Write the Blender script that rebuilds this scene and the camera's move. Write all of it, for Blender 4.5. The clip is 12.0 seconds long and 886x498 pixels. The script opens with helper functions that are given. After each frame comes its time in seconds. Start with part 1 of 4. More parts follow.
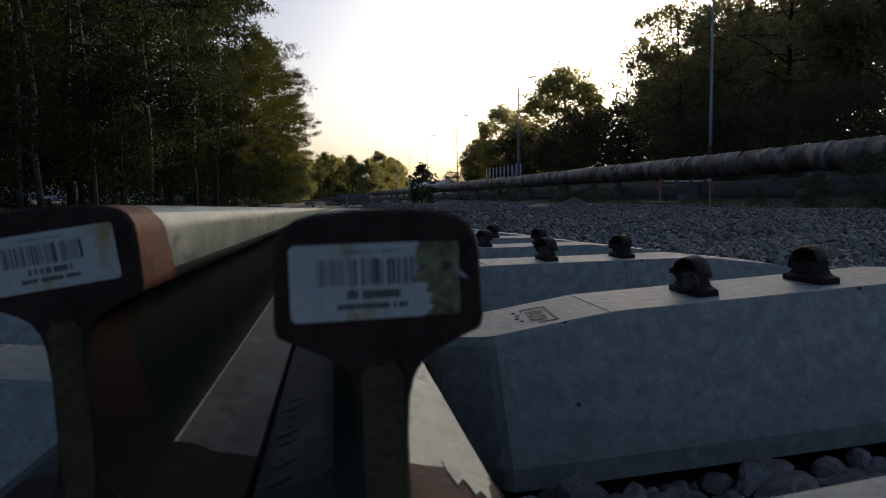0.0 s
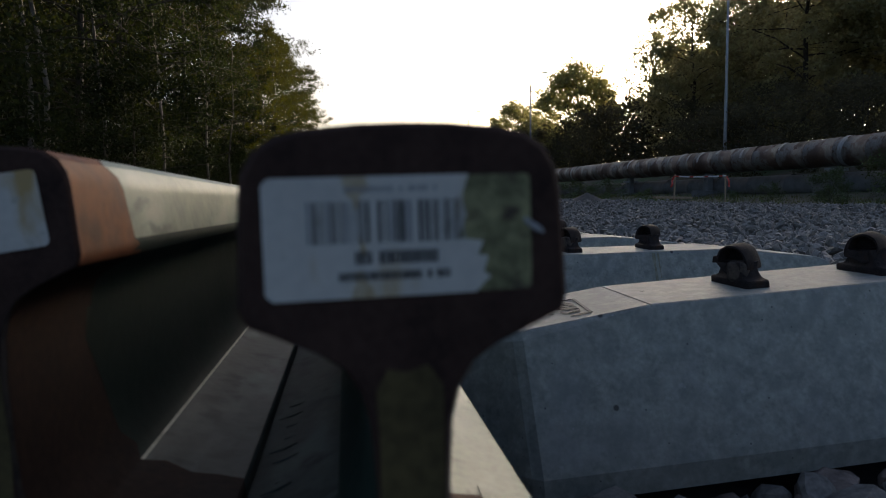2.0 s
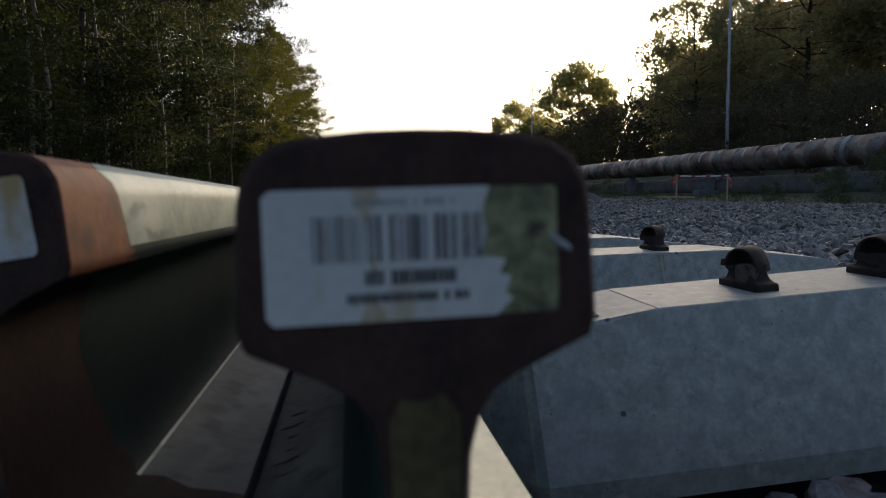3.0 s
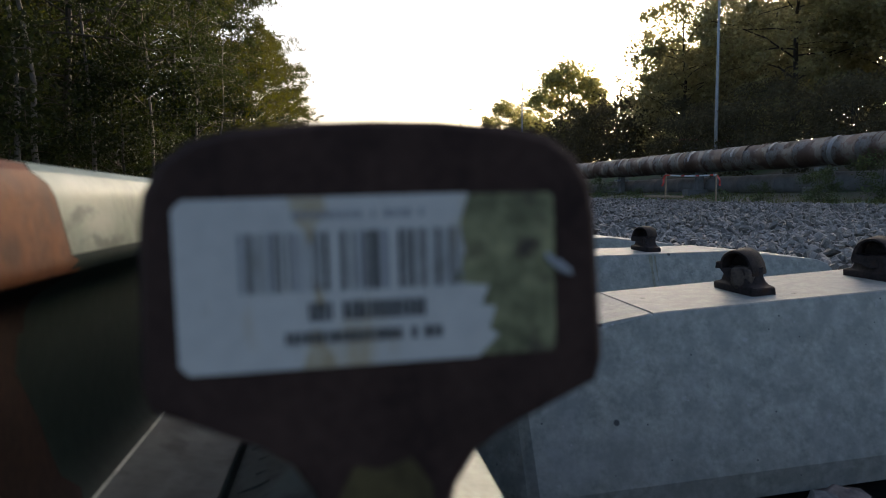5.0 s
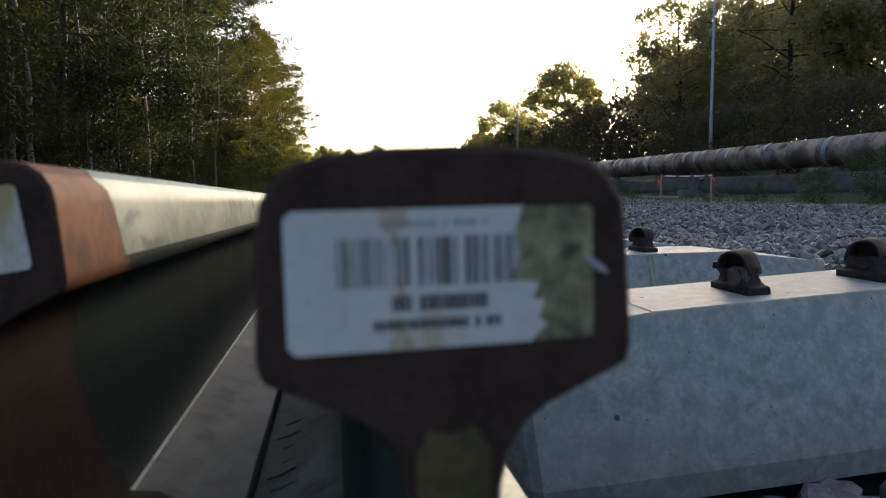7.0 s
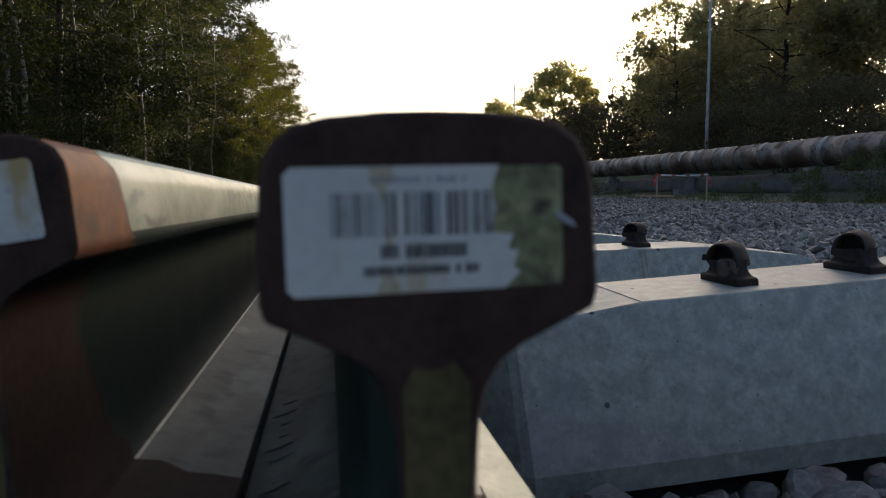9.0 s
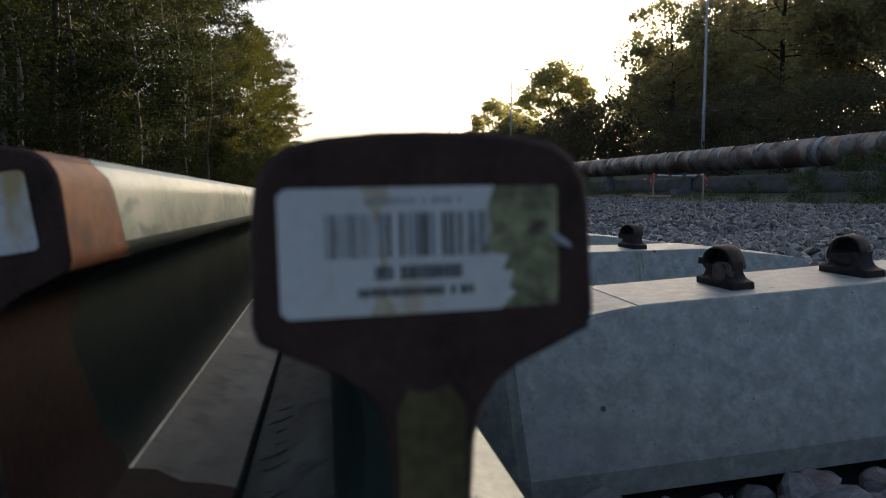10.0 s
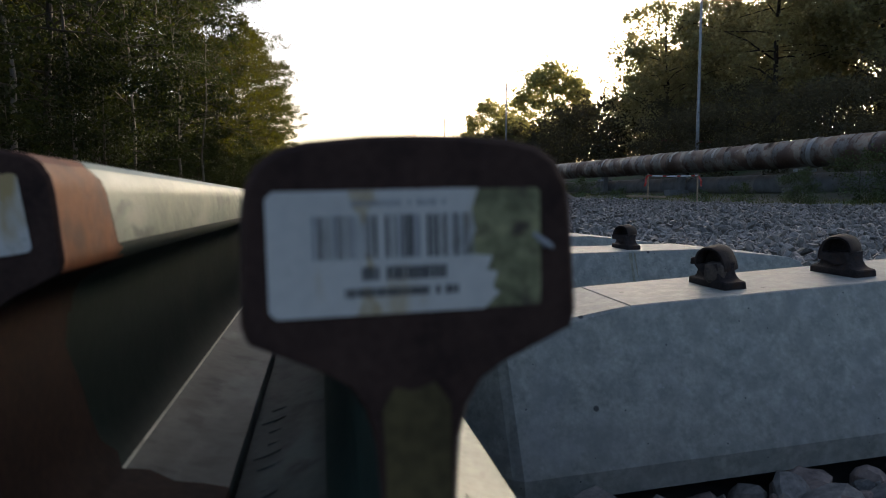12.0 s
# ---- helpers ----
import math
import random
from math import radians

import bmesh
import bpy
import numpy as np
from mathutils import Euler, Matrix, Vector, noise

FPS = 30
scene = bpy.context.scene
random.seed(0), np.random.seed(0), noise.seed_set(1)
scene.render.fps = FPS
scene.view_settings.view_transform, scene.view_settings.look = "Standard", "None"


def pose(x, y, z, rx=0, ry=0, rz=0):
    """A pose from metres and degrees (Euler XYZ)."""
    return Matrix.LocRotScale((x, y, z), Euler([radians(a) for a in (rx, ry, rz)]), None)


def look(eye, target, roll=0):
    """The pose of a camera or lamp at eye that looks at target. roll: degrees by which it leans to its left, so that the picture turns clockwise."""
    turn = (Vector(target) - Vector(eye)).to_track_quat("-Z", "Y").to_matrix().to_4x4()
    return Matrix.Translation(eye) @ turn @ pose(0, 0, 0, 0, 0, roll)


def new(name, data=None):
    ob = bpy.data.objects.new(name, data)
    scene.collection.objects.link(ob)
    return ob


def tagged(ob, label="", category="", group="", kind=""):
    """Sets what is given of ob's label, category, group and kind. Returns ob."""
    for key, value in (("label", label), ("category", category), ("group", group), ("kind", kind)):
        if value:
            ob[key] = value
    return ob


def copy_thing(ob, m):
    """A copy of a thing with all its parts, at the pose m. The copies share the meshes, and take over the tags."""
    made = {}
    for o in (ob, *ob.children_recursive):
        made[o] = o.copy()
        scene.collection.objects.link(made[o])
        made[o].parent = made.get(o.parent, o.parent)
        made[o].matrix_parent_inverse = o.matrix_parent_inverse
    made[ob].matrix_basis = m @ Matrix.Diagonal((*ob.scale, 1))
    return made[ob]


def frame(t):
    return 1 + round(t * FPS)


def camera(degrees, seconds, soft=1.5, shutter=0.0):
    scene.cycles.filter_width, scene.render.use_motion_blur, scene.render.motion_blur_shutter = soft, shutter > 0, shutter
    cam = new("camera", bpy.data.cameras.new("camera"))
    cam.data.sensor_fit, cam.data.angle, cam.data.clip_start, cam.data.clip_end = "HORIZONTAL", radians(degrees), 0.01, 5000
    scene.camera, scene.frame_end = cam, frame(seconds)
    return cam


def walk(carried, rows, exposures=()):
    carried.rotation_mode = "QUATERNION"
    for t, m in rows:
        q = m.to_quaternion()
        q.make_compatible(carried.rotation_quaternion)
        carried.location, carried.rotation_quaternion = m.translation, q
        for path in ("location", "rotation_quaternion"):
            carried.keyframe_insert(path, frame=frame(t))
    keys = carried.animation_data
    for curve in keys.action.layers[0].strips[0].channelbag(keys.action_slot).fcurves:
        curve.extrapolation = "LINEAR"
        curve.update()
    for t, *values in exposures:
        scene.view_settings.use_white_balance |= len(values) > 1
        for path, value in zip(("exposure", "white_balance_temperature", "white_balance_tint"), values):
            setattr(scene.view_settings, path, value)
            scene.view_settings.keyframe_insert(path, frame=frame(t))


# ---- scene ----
cam = camera(65.93, 12.0, soft=0.9)
PATH = [
    (0, (-0.00999, -0.23534, 0.17789), (0.26949, 1.73967, 0.03215), -0.52),
    (0.5, (-0.01165, -0.20376, 0.17407), (0.25559, 1.77225, 0.01920), -0.46),
    (1, (-0.00480, -0.17518, 0.16515), (0.25494, 1.80182, 0.01016), -0.60),
    (1.5, (-0.00763, -0.15642, 0.16375), (0.24479, 1.82149, 0.00830), -0.52),
    (2, (-0.00926, -0.14803, 0.15843), (0.23666, 1.83069, 0.00288), -0.53),
    (2.5, (-0.01102, -0.13951, 0.16194), (0.23095, 1.83958, 0.00492), -0.44),
    (4.5, (-0.00815, -0.11538, 0.15869), (0.24838, 1.86160, -0.00182), -0.32),
    (5, (-0.00356, -0.10479, 0.16312), (0.26743, 1.87016, 0.00153), -0.34),
    (5.5, (-0.00504, -0.10427, 0.15839), (0.27837, 1.86893, -0.00339), -0.30),
    (6, (-0.00471, -0.10781, 0.16261), (0.28658, 1.86424, 0.00083), -0.29),
    (6.5, (-0.01444, -0.11397, 0.15915), (0.27765, 1.85792, -0.00303), -0.20),
    (7, (-0.01861, -0.12513, 0.16561), (0.26623, 1.84780, 0.00312), -0.19),
    (9, (-0.01817, -0.14073, 0.15740), (0.27679, 1.83047, -0.00808), -0.07),
    (9.5, (-0.01725, -0.13940, 0.16138), (0.28215, 1.83107, -0.00477), -0.05),
    (10, (-0.01764, -0.13970, 0.16192), (0.28690, 1.82988, -0.00554), 0.05),
    (10.5, (-0.01802, -0.14104, 0.16248), (0.28835, 1.82823, -0.00509), 0.04),
    (11, (-0.01635, -0.14238, 0.16157), (0.29289, 1.82643, -0.00627), 0.01),
    (11.5, (-0.01536, -0.14223, 0.15971), (0.29868, 1.82579, -0.00848), 0.03),
    (12, (-0.01596, -0.14332, 0.16219), (0.30184, 1.82442, -0.00225), -0.05),
]
EXPOSURES = [(0, -0.03, 5820, 12), (0.6, 0.05, 5920, 12), (2.5, 0.68, 6170, 12), (4.5, 1.14, 6320, 12), (5.5, 1.42, 6370, 12), (6.5, 1.62, 6370, 12), (7.2, 1.6, 6370, 12), (9, 1.12, 6370, 12), (10.5, 1.13, 6320, 12), (12, 1.12, 6320, 12)]
walk(cam, [(t, look(e, g, r)) for t, e, g, r in PATH], EXPOSURES)
cam.data.dof.use_dof = True
cam.data.dof.focus_distance = 2.2
cam.data.dof.aperture_fstop = 16.0

# ---- world and sun ----
SUN_AZ, SUN_EL = radians(34.5), radians(10.5)      # to the right of +y, above the horizon
world = bpy.data.worlds.new("evening_sky")
scene.world = world
world.use_nodes = True
wn = world.node_tree
sky = wn.nodes.new("ShaderNodeTexSky")
sky.sky_type = "NISHITA"
sky.sun_disc = False
sky.sun_elevation = SUN_EL
sky.sun_rotation = SUN_AZ
sky.air_density, sky.dust_density, sky.ozone_density = 0.7, 4.7, 1.0
wn.links.new(sky.outputs[0], wn.nodes["Background"].inputs[0])
wn.nodes["Background"].inputs[1].default_value = 0.15
sun = new("sun", bpy.data.lights.new("sun", "SUN"))
sun.data.energy, sun.data.angle, sun.data.color = 4.5, radians(0.6), (1.0, 0.82, 0.58)
sun_way = Vector((math.sin(SUN_AZ) * math.cos(SUN_EL), math.cos(SUN_AZ) * math.cos(SUN_EL), math.sin(SUN_EL)))
sun.matrix_world = look((40, 60, 60), Vector((40, 60, 60)) - sun_way)


# ---- materials ----
def material(name, dark, light, rough=0.7, metal=0.0, scale=8.0, fine=90.0, bump=0.2, island=0.0, gloss=0.5, extra=None):
    """Two scales of noise between two colours, with a fine relief."""
    m = bpy.data.materials.new(name)
    m.use_nodes = True
    nt = m.node_tree
    n, link = nt.nodes, nt.links.new
    b = n["Principled BSDF"]
    tc = n.new("ShaderNodeTexCoord")
    big, small = n.new("ShaderNodeTexNoise"), n.new("ShaderNodeTexNoise")
    for tex, s, d in ((big, scale, 5.0), (small, fine, 4.0)):
        tex.inputs["Scale"].default_value, tex.inputs["Detail"].default_value = s, d
        link(tc.outputs["Object"], tex.inputs["Vector"])
    mix = n.new("ShaderNodeMath")
    mix.operation = "MULTIPLY_ADD"
    mix.inputs[1].default_value = 0.6
    link(big.outputs["Fac"], mix.inputs[0])
    half = n.new("ShaderNodeMath")
    half.operation = "MULTIPLY"
    half.inputs[1].default_value = 0.4
    link(small.outputs["Fac"], half.inputs[0])
    link(half.outputs[0], mix.inputs[2])
    ramp = n.new("ShaderNodeValToRGB")
    ramp.color_ramp.elements[0].position, ramp.color_ramp.elements[1].position = 0.36, 0.64
    ramp.color_ramp.elements[0].color, ramp.color_ramp.elements[1].color = (*dark, 1), (*light, 1)
    link(mix.outputs[0], ramp.inputs[0])
    colour = ramp.outputs[0]
    if island:
        geo = n.new("ShaderNodeNewGeometry")
        info = n.new("ShaderNodeObjectInfo")
        add = n.new("ShaderNodeMath")
        add.operation = "ADD"
        link(geo.outputs["Random Per Island"], add.inputs[0])
        link(info.outputs["Random"], add.inputs[1])
        span = n.new("ShaderNodeMapRange")
        span.inputs[2].default_value = 2.0
        span.inputs[3].default_value, span.inputs[4].default_value = 1 - island, 1 + island
        link(add.outputs[0], span.inputs[0])
        hsv = n.new("ShaderNodeHueSaturation")
        link(span.outputs[0], hsv.inputs["Value"])
        link(colour, hsv.inputs["Color"])
        colour = hsv.outputs[0]
    if extra:
        colour = extra(nt, tc, colour)
    link(colour, b.inputs["Base Color"])
    b.inputs["Metallic"].default_value = metal
    b.inputs["Specular IOR Level"].default_value = gloss
    rr = n.new("ShaderNodeMapRange")
    rr.inputs[3].default_value, rr.inputs[4].default_value = max(rough - 0.12, 0.03), min(rough + 0.12, 1)
    link(big.outputs["Fac"], rr.inputs[0])
    link(rr.outputs[0], b.inputs["Roughness"])
    if bump:
        bp = n.new("ShaderNodeBump")
        bp.inputs["Strength"].default_value = bump
        bp.inputs["Distance"].default_value = 0.25 / fine
        link(mix.outputs[0], bp.inputs["Height"])
        link(bp.outputs[0], b.inputs["Normal"])
    return m


def spots(colour_to, scale, size, amount=1.0):
    """Small round pits or chips of another colour."""
    def build(nt, tc, colour):
        n, link = nt.nodes, nt.links.new
        v = n.new("ShaderNodeTexVoronoi")
        v.inputs["Scale"].default_value = scale
        link(tc.outputs["Object"], v.inputs["Vector"])
        r = n.new("ShaderNodeMapRange")
        r.inputs[1].default_value, r.inputs[2].default_value = size, size * 0.6
        r.inputs[4].default_value = amount
        link(v.outputs["Distance"], r.inputs[0])
        pick = n.new("ShaderNodeMath")
        pick.operation = "GREATER_THAN"
        pick.inputs[1].default_value = 0.62
        sep = n.new("ShaderNodeSeparateColor")
        link(v.outputs["Color"], sep.inputs[0])
        link(sep.outputs[0], pick.inputs[0])
        mul = n.new("ShaderNodeMath")
        mul.operation = "MULTIPLY"
        link(r.outputs[0], mul.inputs[0])
        link(pick.outputs[0], mul.inputs[1])
        mx = n.new("ShaderNodeMix")
        mx.data_type = "RGBA"
        link(mul.outputs[0], mx.inputs[0])
        link(colour, mx.inputs[6])
        mx.inputs[7].default_value = (*colour_to, 1)
        return mx.outputs[2]
    return build


def patches(colour_to, scale, low, high, stretch=(1, 1, 1)):
    """Ragged patches (rust, grime, wear) of another colour."""
    def build(nt, tc, colour):
        n, link = nt.nodes, nt.links.new
        mp = n.new("ShaderNodeMapping")
        mp.inputs["Scale"].default_value = stretch
        link(tc.outputs["Object"], mp.inputs[0])
        v = n.new("ShaderNodeTexNoise")
        v.inputs["Scale"].default_value, v.inputs["Detail"].default_value = scale, 6.0
        link(mp.outputs[0], v.inputs["Vector"])
        r = n.new("ShaderNodeMapRange")
        r.inputs[1].default_value, r.inputs[2].default_value = low, high
        link(v.outputs["Fac"], r.inputs[0])
        mx = n.new("ShaderNodeMix")
        mx.data_type = "RGBA"
        link(r.outputs[0], mx.inputs[0])
        link(colour, mx.inputs[6])
        mx.inputs[7].default_value = (*colour_to, 1)
        return mx.outputs[2]
    return build


def leaf_material(name, dark, light, glow, share=0.34):
    """Leaves: a matt face that lets some light through."""
    m = bpy.data.materials.new(name)
    m.use_nodes = True
    nt = m.node_tree
    n, link = nt.nodes, nt.links.new
    b, out = n["Principled BSDF"], n["Material Output"]
    geo, info = n.new("ShaderNodeNewGeometry"), n.new("ShaderNodeObjectInfo")
    ramp = n.new("ShaderNodeValToRGB")
    ramp.color_ramp.elements[0].color, ramp.color_ramp.elements[1].color = (*dark, 1), (*light, 1)
    link(geo.outputs["Random Per Island"], ramp.inputs[0])
    span = n.new("ShaderNodeMapRange")
    span.inputs[3].default_value, span.inputs[4].default_value = 0.8, 1.2
    link(info.outputs["Random"], span.inputs[0])
    tc, tuft = n.new("ShaderNodeTexCoord"), n.new("ShaderNodeTexNoise")
    tuft.inputs["Scale"].default_value, tuft.inputs["Detail"].default_value = 1.3, 3.0
    link(tc.outputs["Object"], tuft.inputs["Vector"])
    vary = n.new("ShaderNodeMapRange")
    vary.inputs[1].default_value, vary.inputs[2].default_value = 0.36, 0.66
    vary.inputs[3].default_value, vary.inputs[4].default_value = 0.40, 1.55
    link(tuft.outputs["Fac"], vary.inputs[0])
    times = n.new("ShaderNodeMath")
    times.operation = "MULTIPLY"
    link(span.outputs[0], times.inputs[0])
    link(vary.outputs[0], times.inputs[1])
    hsv = n.new("ShaderNodeHueSaturation")
    link(times.outputs[0], hsv.inputs["Value"])
    link(ramp.outputs[0], hsv.inputs["Color"])
    link(hsv.outputs[0], b.inputs["Base Color"])
    b.inputs["Roughness"].default_value = 0.75
    b.inputs["Specular IOR Level"].default_value = 0.12
    tr = n.new("ShaderNodeBsdfTranslucent")
    tint = n.new("ShaderNodeMix")
    tint.data_type = "RGBA"
    tint.inputs[0].default_value = 0.6
    link(hsv.outputs[0], tint.inputs[6])
    tint.inputs[7].default_value = (*glow, 1)
    link(tint.outputs[2], tr.inputs[0])
    ms = n.new("ShaderNodeMixShader")
    ms.inputs[0].default_value = share
    link(b.outputs[0], ms.inputs[1])
    link(tr.outputs[0], ms.inputs[2])
    link(ms.outputs[0], out.inputs[0])
    return m


def both(*steps):
    def build(nt, tc, colour):
        for step in steps:
            colour = step(nt, tc, colour)
        return colour
    return build


CONCRETE = material("concrete", (0.172, 0.180, 0.162), (0.325, 0.328, 0.290), 0.60, 0, 58, 190, 0.4,
                    extra=both(patches((0.235, 0.24, 0.24), 9, 0.50, 0.78), patches((0.30, 0.30, 0.29), 75, 0.66, 0.72), patches((0.185, 0.193, 0.178), 42, 0.46, 0.74), spots((0.04, 0.04, 0.04), 24, 0.10), spots((0.07, 0.075, 0.075), 62, 0.085)))
DAMP = material("damp_stain", (0.15, 0.145, 0.10), (0.24, 0.235, 0.18), 0.7, 0, 60, 200, 0.2)
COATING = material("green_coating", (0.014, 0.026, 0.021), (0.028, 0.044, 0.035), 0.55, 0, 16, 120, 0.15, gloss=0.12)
# green coating paled, with the sky's sheen put into its colour
PALE_COATING = material("sheen_green_coating", (0.15, 0.19, 0.125), (0.31, 0.34, 0.24), 0.46, 0, 48, 180, 0.45,
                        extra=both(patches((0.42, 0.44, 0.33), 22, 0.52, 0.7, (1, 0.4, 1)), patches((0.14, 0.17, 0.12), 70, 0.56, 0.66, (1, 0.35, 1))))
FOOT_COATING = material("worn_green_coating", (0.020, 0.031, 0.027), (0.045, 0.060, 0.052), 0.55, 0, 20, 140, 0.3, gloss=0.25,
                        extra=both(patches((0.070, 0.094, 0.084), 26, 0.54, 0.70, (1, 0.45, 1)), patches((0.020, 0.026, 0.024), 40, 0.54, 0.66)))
RUST = material("brown_primer", (0.155, 0.050, 0.016), (0.26, 0.090, 0.028), 0.66, 0, 55, 240, 0.5, gloss=0.3, extra=both(patches((0.12, 0.042, 0.016), 60, 0.56, 0.70), spots((0.3, 0.27, 0.2), 60, 0.1)))
FOOT_RUST = material("foot_rust", (0.060, 0.034, 0.021), (0.15, 0.082, 0.050), 0.75, 0, 40, 220, 0.5, gloss=0.2, extra=patches((0.20, 0.12, 0.075), 70, 0.58, 0.68))
# bare brown steel below the head, its colour darkened for the shade there
SHADED_RUST = material("shaded_rust", (0.022, 0.011, 0.008), (0.056, 0.027, 0.017), 0.75, 0, 30, 220, 0.3, gloss=0.2)
SAWN = material("sawn_steel", (0.024, 0.0135, 0.011), (0.056, 0.032, 0.025), 0.8, 0.0, 60, 400, 0.2, gloss=0.12)
PAPER = material("label_paper", (0.42, 0.400, 0.370), (0.51, 0.485, 0.445), 0.6, 0, 40, 300, 0.05, extra=both(patches((0.36, 0.25, 0.10), 62, 0.55, 0.68, (1, 1, 0.35)), patches((0.34, 0.32, 0.28), 150, 0.60, 0.72)))
GLUE = material("glue_residue", (0.06, 0.06, 0.024), (0.27, 0.255, 0.125), 0.7, 0, 110, 400, 0.2, extra=patches((0.05, 0.035, 0.02), 130, 0.55, 0.68))
STAIN = material("paper_stain", (0.33, 0.25, 0.14), (0.44, 0.38, 0.28), 0.7, 0, 180, 500, 0)
INK = material("black_ink", (0.012, 0.012, 0.014), (0.03, 0.03, 0.035), 0.6, 0, 50, 300, 0)
GREY_INK = material("pale_ink", (0.18, 0.18, 0.19), (0.26, 0.26, 0.27), 0.6, 0, 50, 300, 0)
YELLOW = material("yellow_paint", (0.046, 0.035, 0.015), (0.098, 0.074, 0.030), 0.7, 0, 60, 300, 0.2, gloss=0.2, extra=patches((0.03, 0.02, 0.012), 70, 0.56, 0.66, (1, 1, 0.4)))
IRON = material("cast_iron", (0.015, 0.0115, 0.011), (0.038, 0.029, 0.027), 0.65, 0.0, 70, 320, 0.9, gloss=0.10, extra=patches((0.040, 0.023, 0.016), 60, 0.56, 0.72))
WORN_IRON = material("worn_rusty_iron", (0.036, 0.024, 0.018), (0.092, 0.066, 0.050), 0.7, 0.1, 90, 320, 0.8, extra=patches((0.03, 0.02, 0.015), 60, 0.52, 0.66, (1, 1, 2.5)))
BROWN_STONE = material("brown_stone", (0.105, 0.078, 0.066), (0.29, 0.22, 0.185), 0.75, 0, 34, 220, 0.5, island=0.5)
STONE = material("crushed_stone", (0.070, 0.065, 0.060), (0.230, 0.210, 0.188), 0.7, 0, 34, 220, 0.5, island=0.65)
GRIT = material("ballast_grit", (0.03, 0.03, 0.03), (0.09, 0.085, 0.08), 0.9, 0, 12, 40, 0.8)
SOIL = material("soil", (0.055, 0.045, 0.032), (0.13, 0.11, 0.075), 0.95, 0, 0.5, 7, 0.6, extra=patches((0.05, 0.075, 0.022), 0.35, 0.46, 0.6))
SAND = material("sand", (0.22, 0.18, 0.13), (0.34, 0.29, 0.21), 0.95, 0, 4, 50, 0.4)
BARK = material("bark", (0.018, 0.014, 0.010), (0.055, 0.044, 0.033), 0.9, 0, 6, 40, 0.8)
PALE_BARK = material("pale_bark", (0.06, 0.052, 0.043), (0.15, 0.13, 0.11), 0.85, 0, 5, 40, 0.5)
JACKET = material("jacket_metal", (0.115, 0.105, 0.094), (0.245, 0.226, 0.205), 0.6, 0.1, 1.6, 30, 0.3, island=0.2,
                  extra=both(patches((0.07, 0.038, 0.027), 1.5, 0.46, 0.54), patches((0.10, 0.06, 0.042), 7, 0.55, 0.64)))
BAND = material("band_metal", (0.20, 0.20, 0.20), (0.34, 0.34, 0.33), 0.45, 0.3, 5, 60, 0.1)
RUSTY_BAND = material("rusty_band", (0.045, 0.026, 0.020), (0.11, 0.062, 0.045), 0.7, 0.1, 5, 60, 0.2)
OLD_CONCRETE = material("old_concrete", (0.11, 0.11, 0.105), (0.20, 0.195, 0.19), 0.85, 0, 3, 40, 0.4)
GALV = material("galvanised_steel", (0.24, 0.25, 0.26), (0.36, 0.37, 0.38), 0.5, 0.5, 10, 90, 0.1)
WOOD = material("raw_wood", (0.22, 0.15, 0.09), (0.38, 0.28, 0.18), 0.8, 0, 12, 90, 0.4)
RED = material("red_plastic", (0.45, 0.05, 0.04), (0.6, 0.08, 0.06), 0.5, 0, 12, 90, 0.1)
WHITE = material("white_plastic", (0.7, 0.7, 0.7), (0.8, 0.8, 0.8), 0.5, 0, 12, 90, 0.1)
BLUE = material("blue_plastic", (0.03, 0.06, 0.25), (0.06, 0.10, 0.36), 0.4, 0, 12, 90, 0.1)
BLACK = material("black_plastic", (0.012, 0.012, 0.013), (0.03, 0.03, 0.03), 0.5, 0, 12, 90, 0.1)
ROOF = material("red_sheet", (0.20, 0.05, 0.04), (0.30, 0.08, 0.06), 0.6, 0, 3, 30, 0.1)
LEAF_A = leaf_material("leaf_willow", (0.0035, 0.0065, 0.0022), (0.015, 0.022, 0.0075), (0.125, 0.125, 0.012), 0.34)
# the same dark leaf with less glow, painting in shade on the near trees
LEAF_N = leaf_material("leaf_shaded", (0.0035, 0.0075, 0.003), (0.015, 0.025, 0.010), (0.055, 0.068, 0.014), 0.30)
# maple and thicket leaves are paled to carry the glare that veils them
LEAF_B = leaf_material("leaf_maple", (0.12, 0.12, 0.064), (0.22, 0.21, 0.115), (0.60, 0.53, 0.24), 0.55)
LEAF_T = leaf_material("leaf_thicket", (0.036, 0.036, 0.023), (0.080, 0.075, 0.046), (0.19, 0.16, 0.07), 0.4)
LEAF_M = leaf_material("leaf_sunlit", (0.095, 0.105, 0.044), (0.18, 0.18, 0.078), (0.58, 0.52, 0.18), 0.6)
LEAF_D = leaf_material("leaf_far", (0.080, 0.092, 0.036), (0.16, 0.165, 0.065), (0.42, 0.38, 0.10), 0.5)
LEAF_C = leaf_material("leaf_shrub", (0.045, 0.070, 0.036), (0.115, 0.150, 0.085), (0.16, 0.20, 0.05))
GRASS = leaf_material("grass_blade", (0.040, 0.060, 0.016), (0.13, 0.13, 0.045), (0.20, 0.22, 0.05))
# ridge colour paled so that it carries the distance haze
HAZE = material("hazed_foliage", (0.30, 0.31, 0.30), (0.40, 0.40, 0.38), 1.0, 0, 0.05, 0.4, 0)


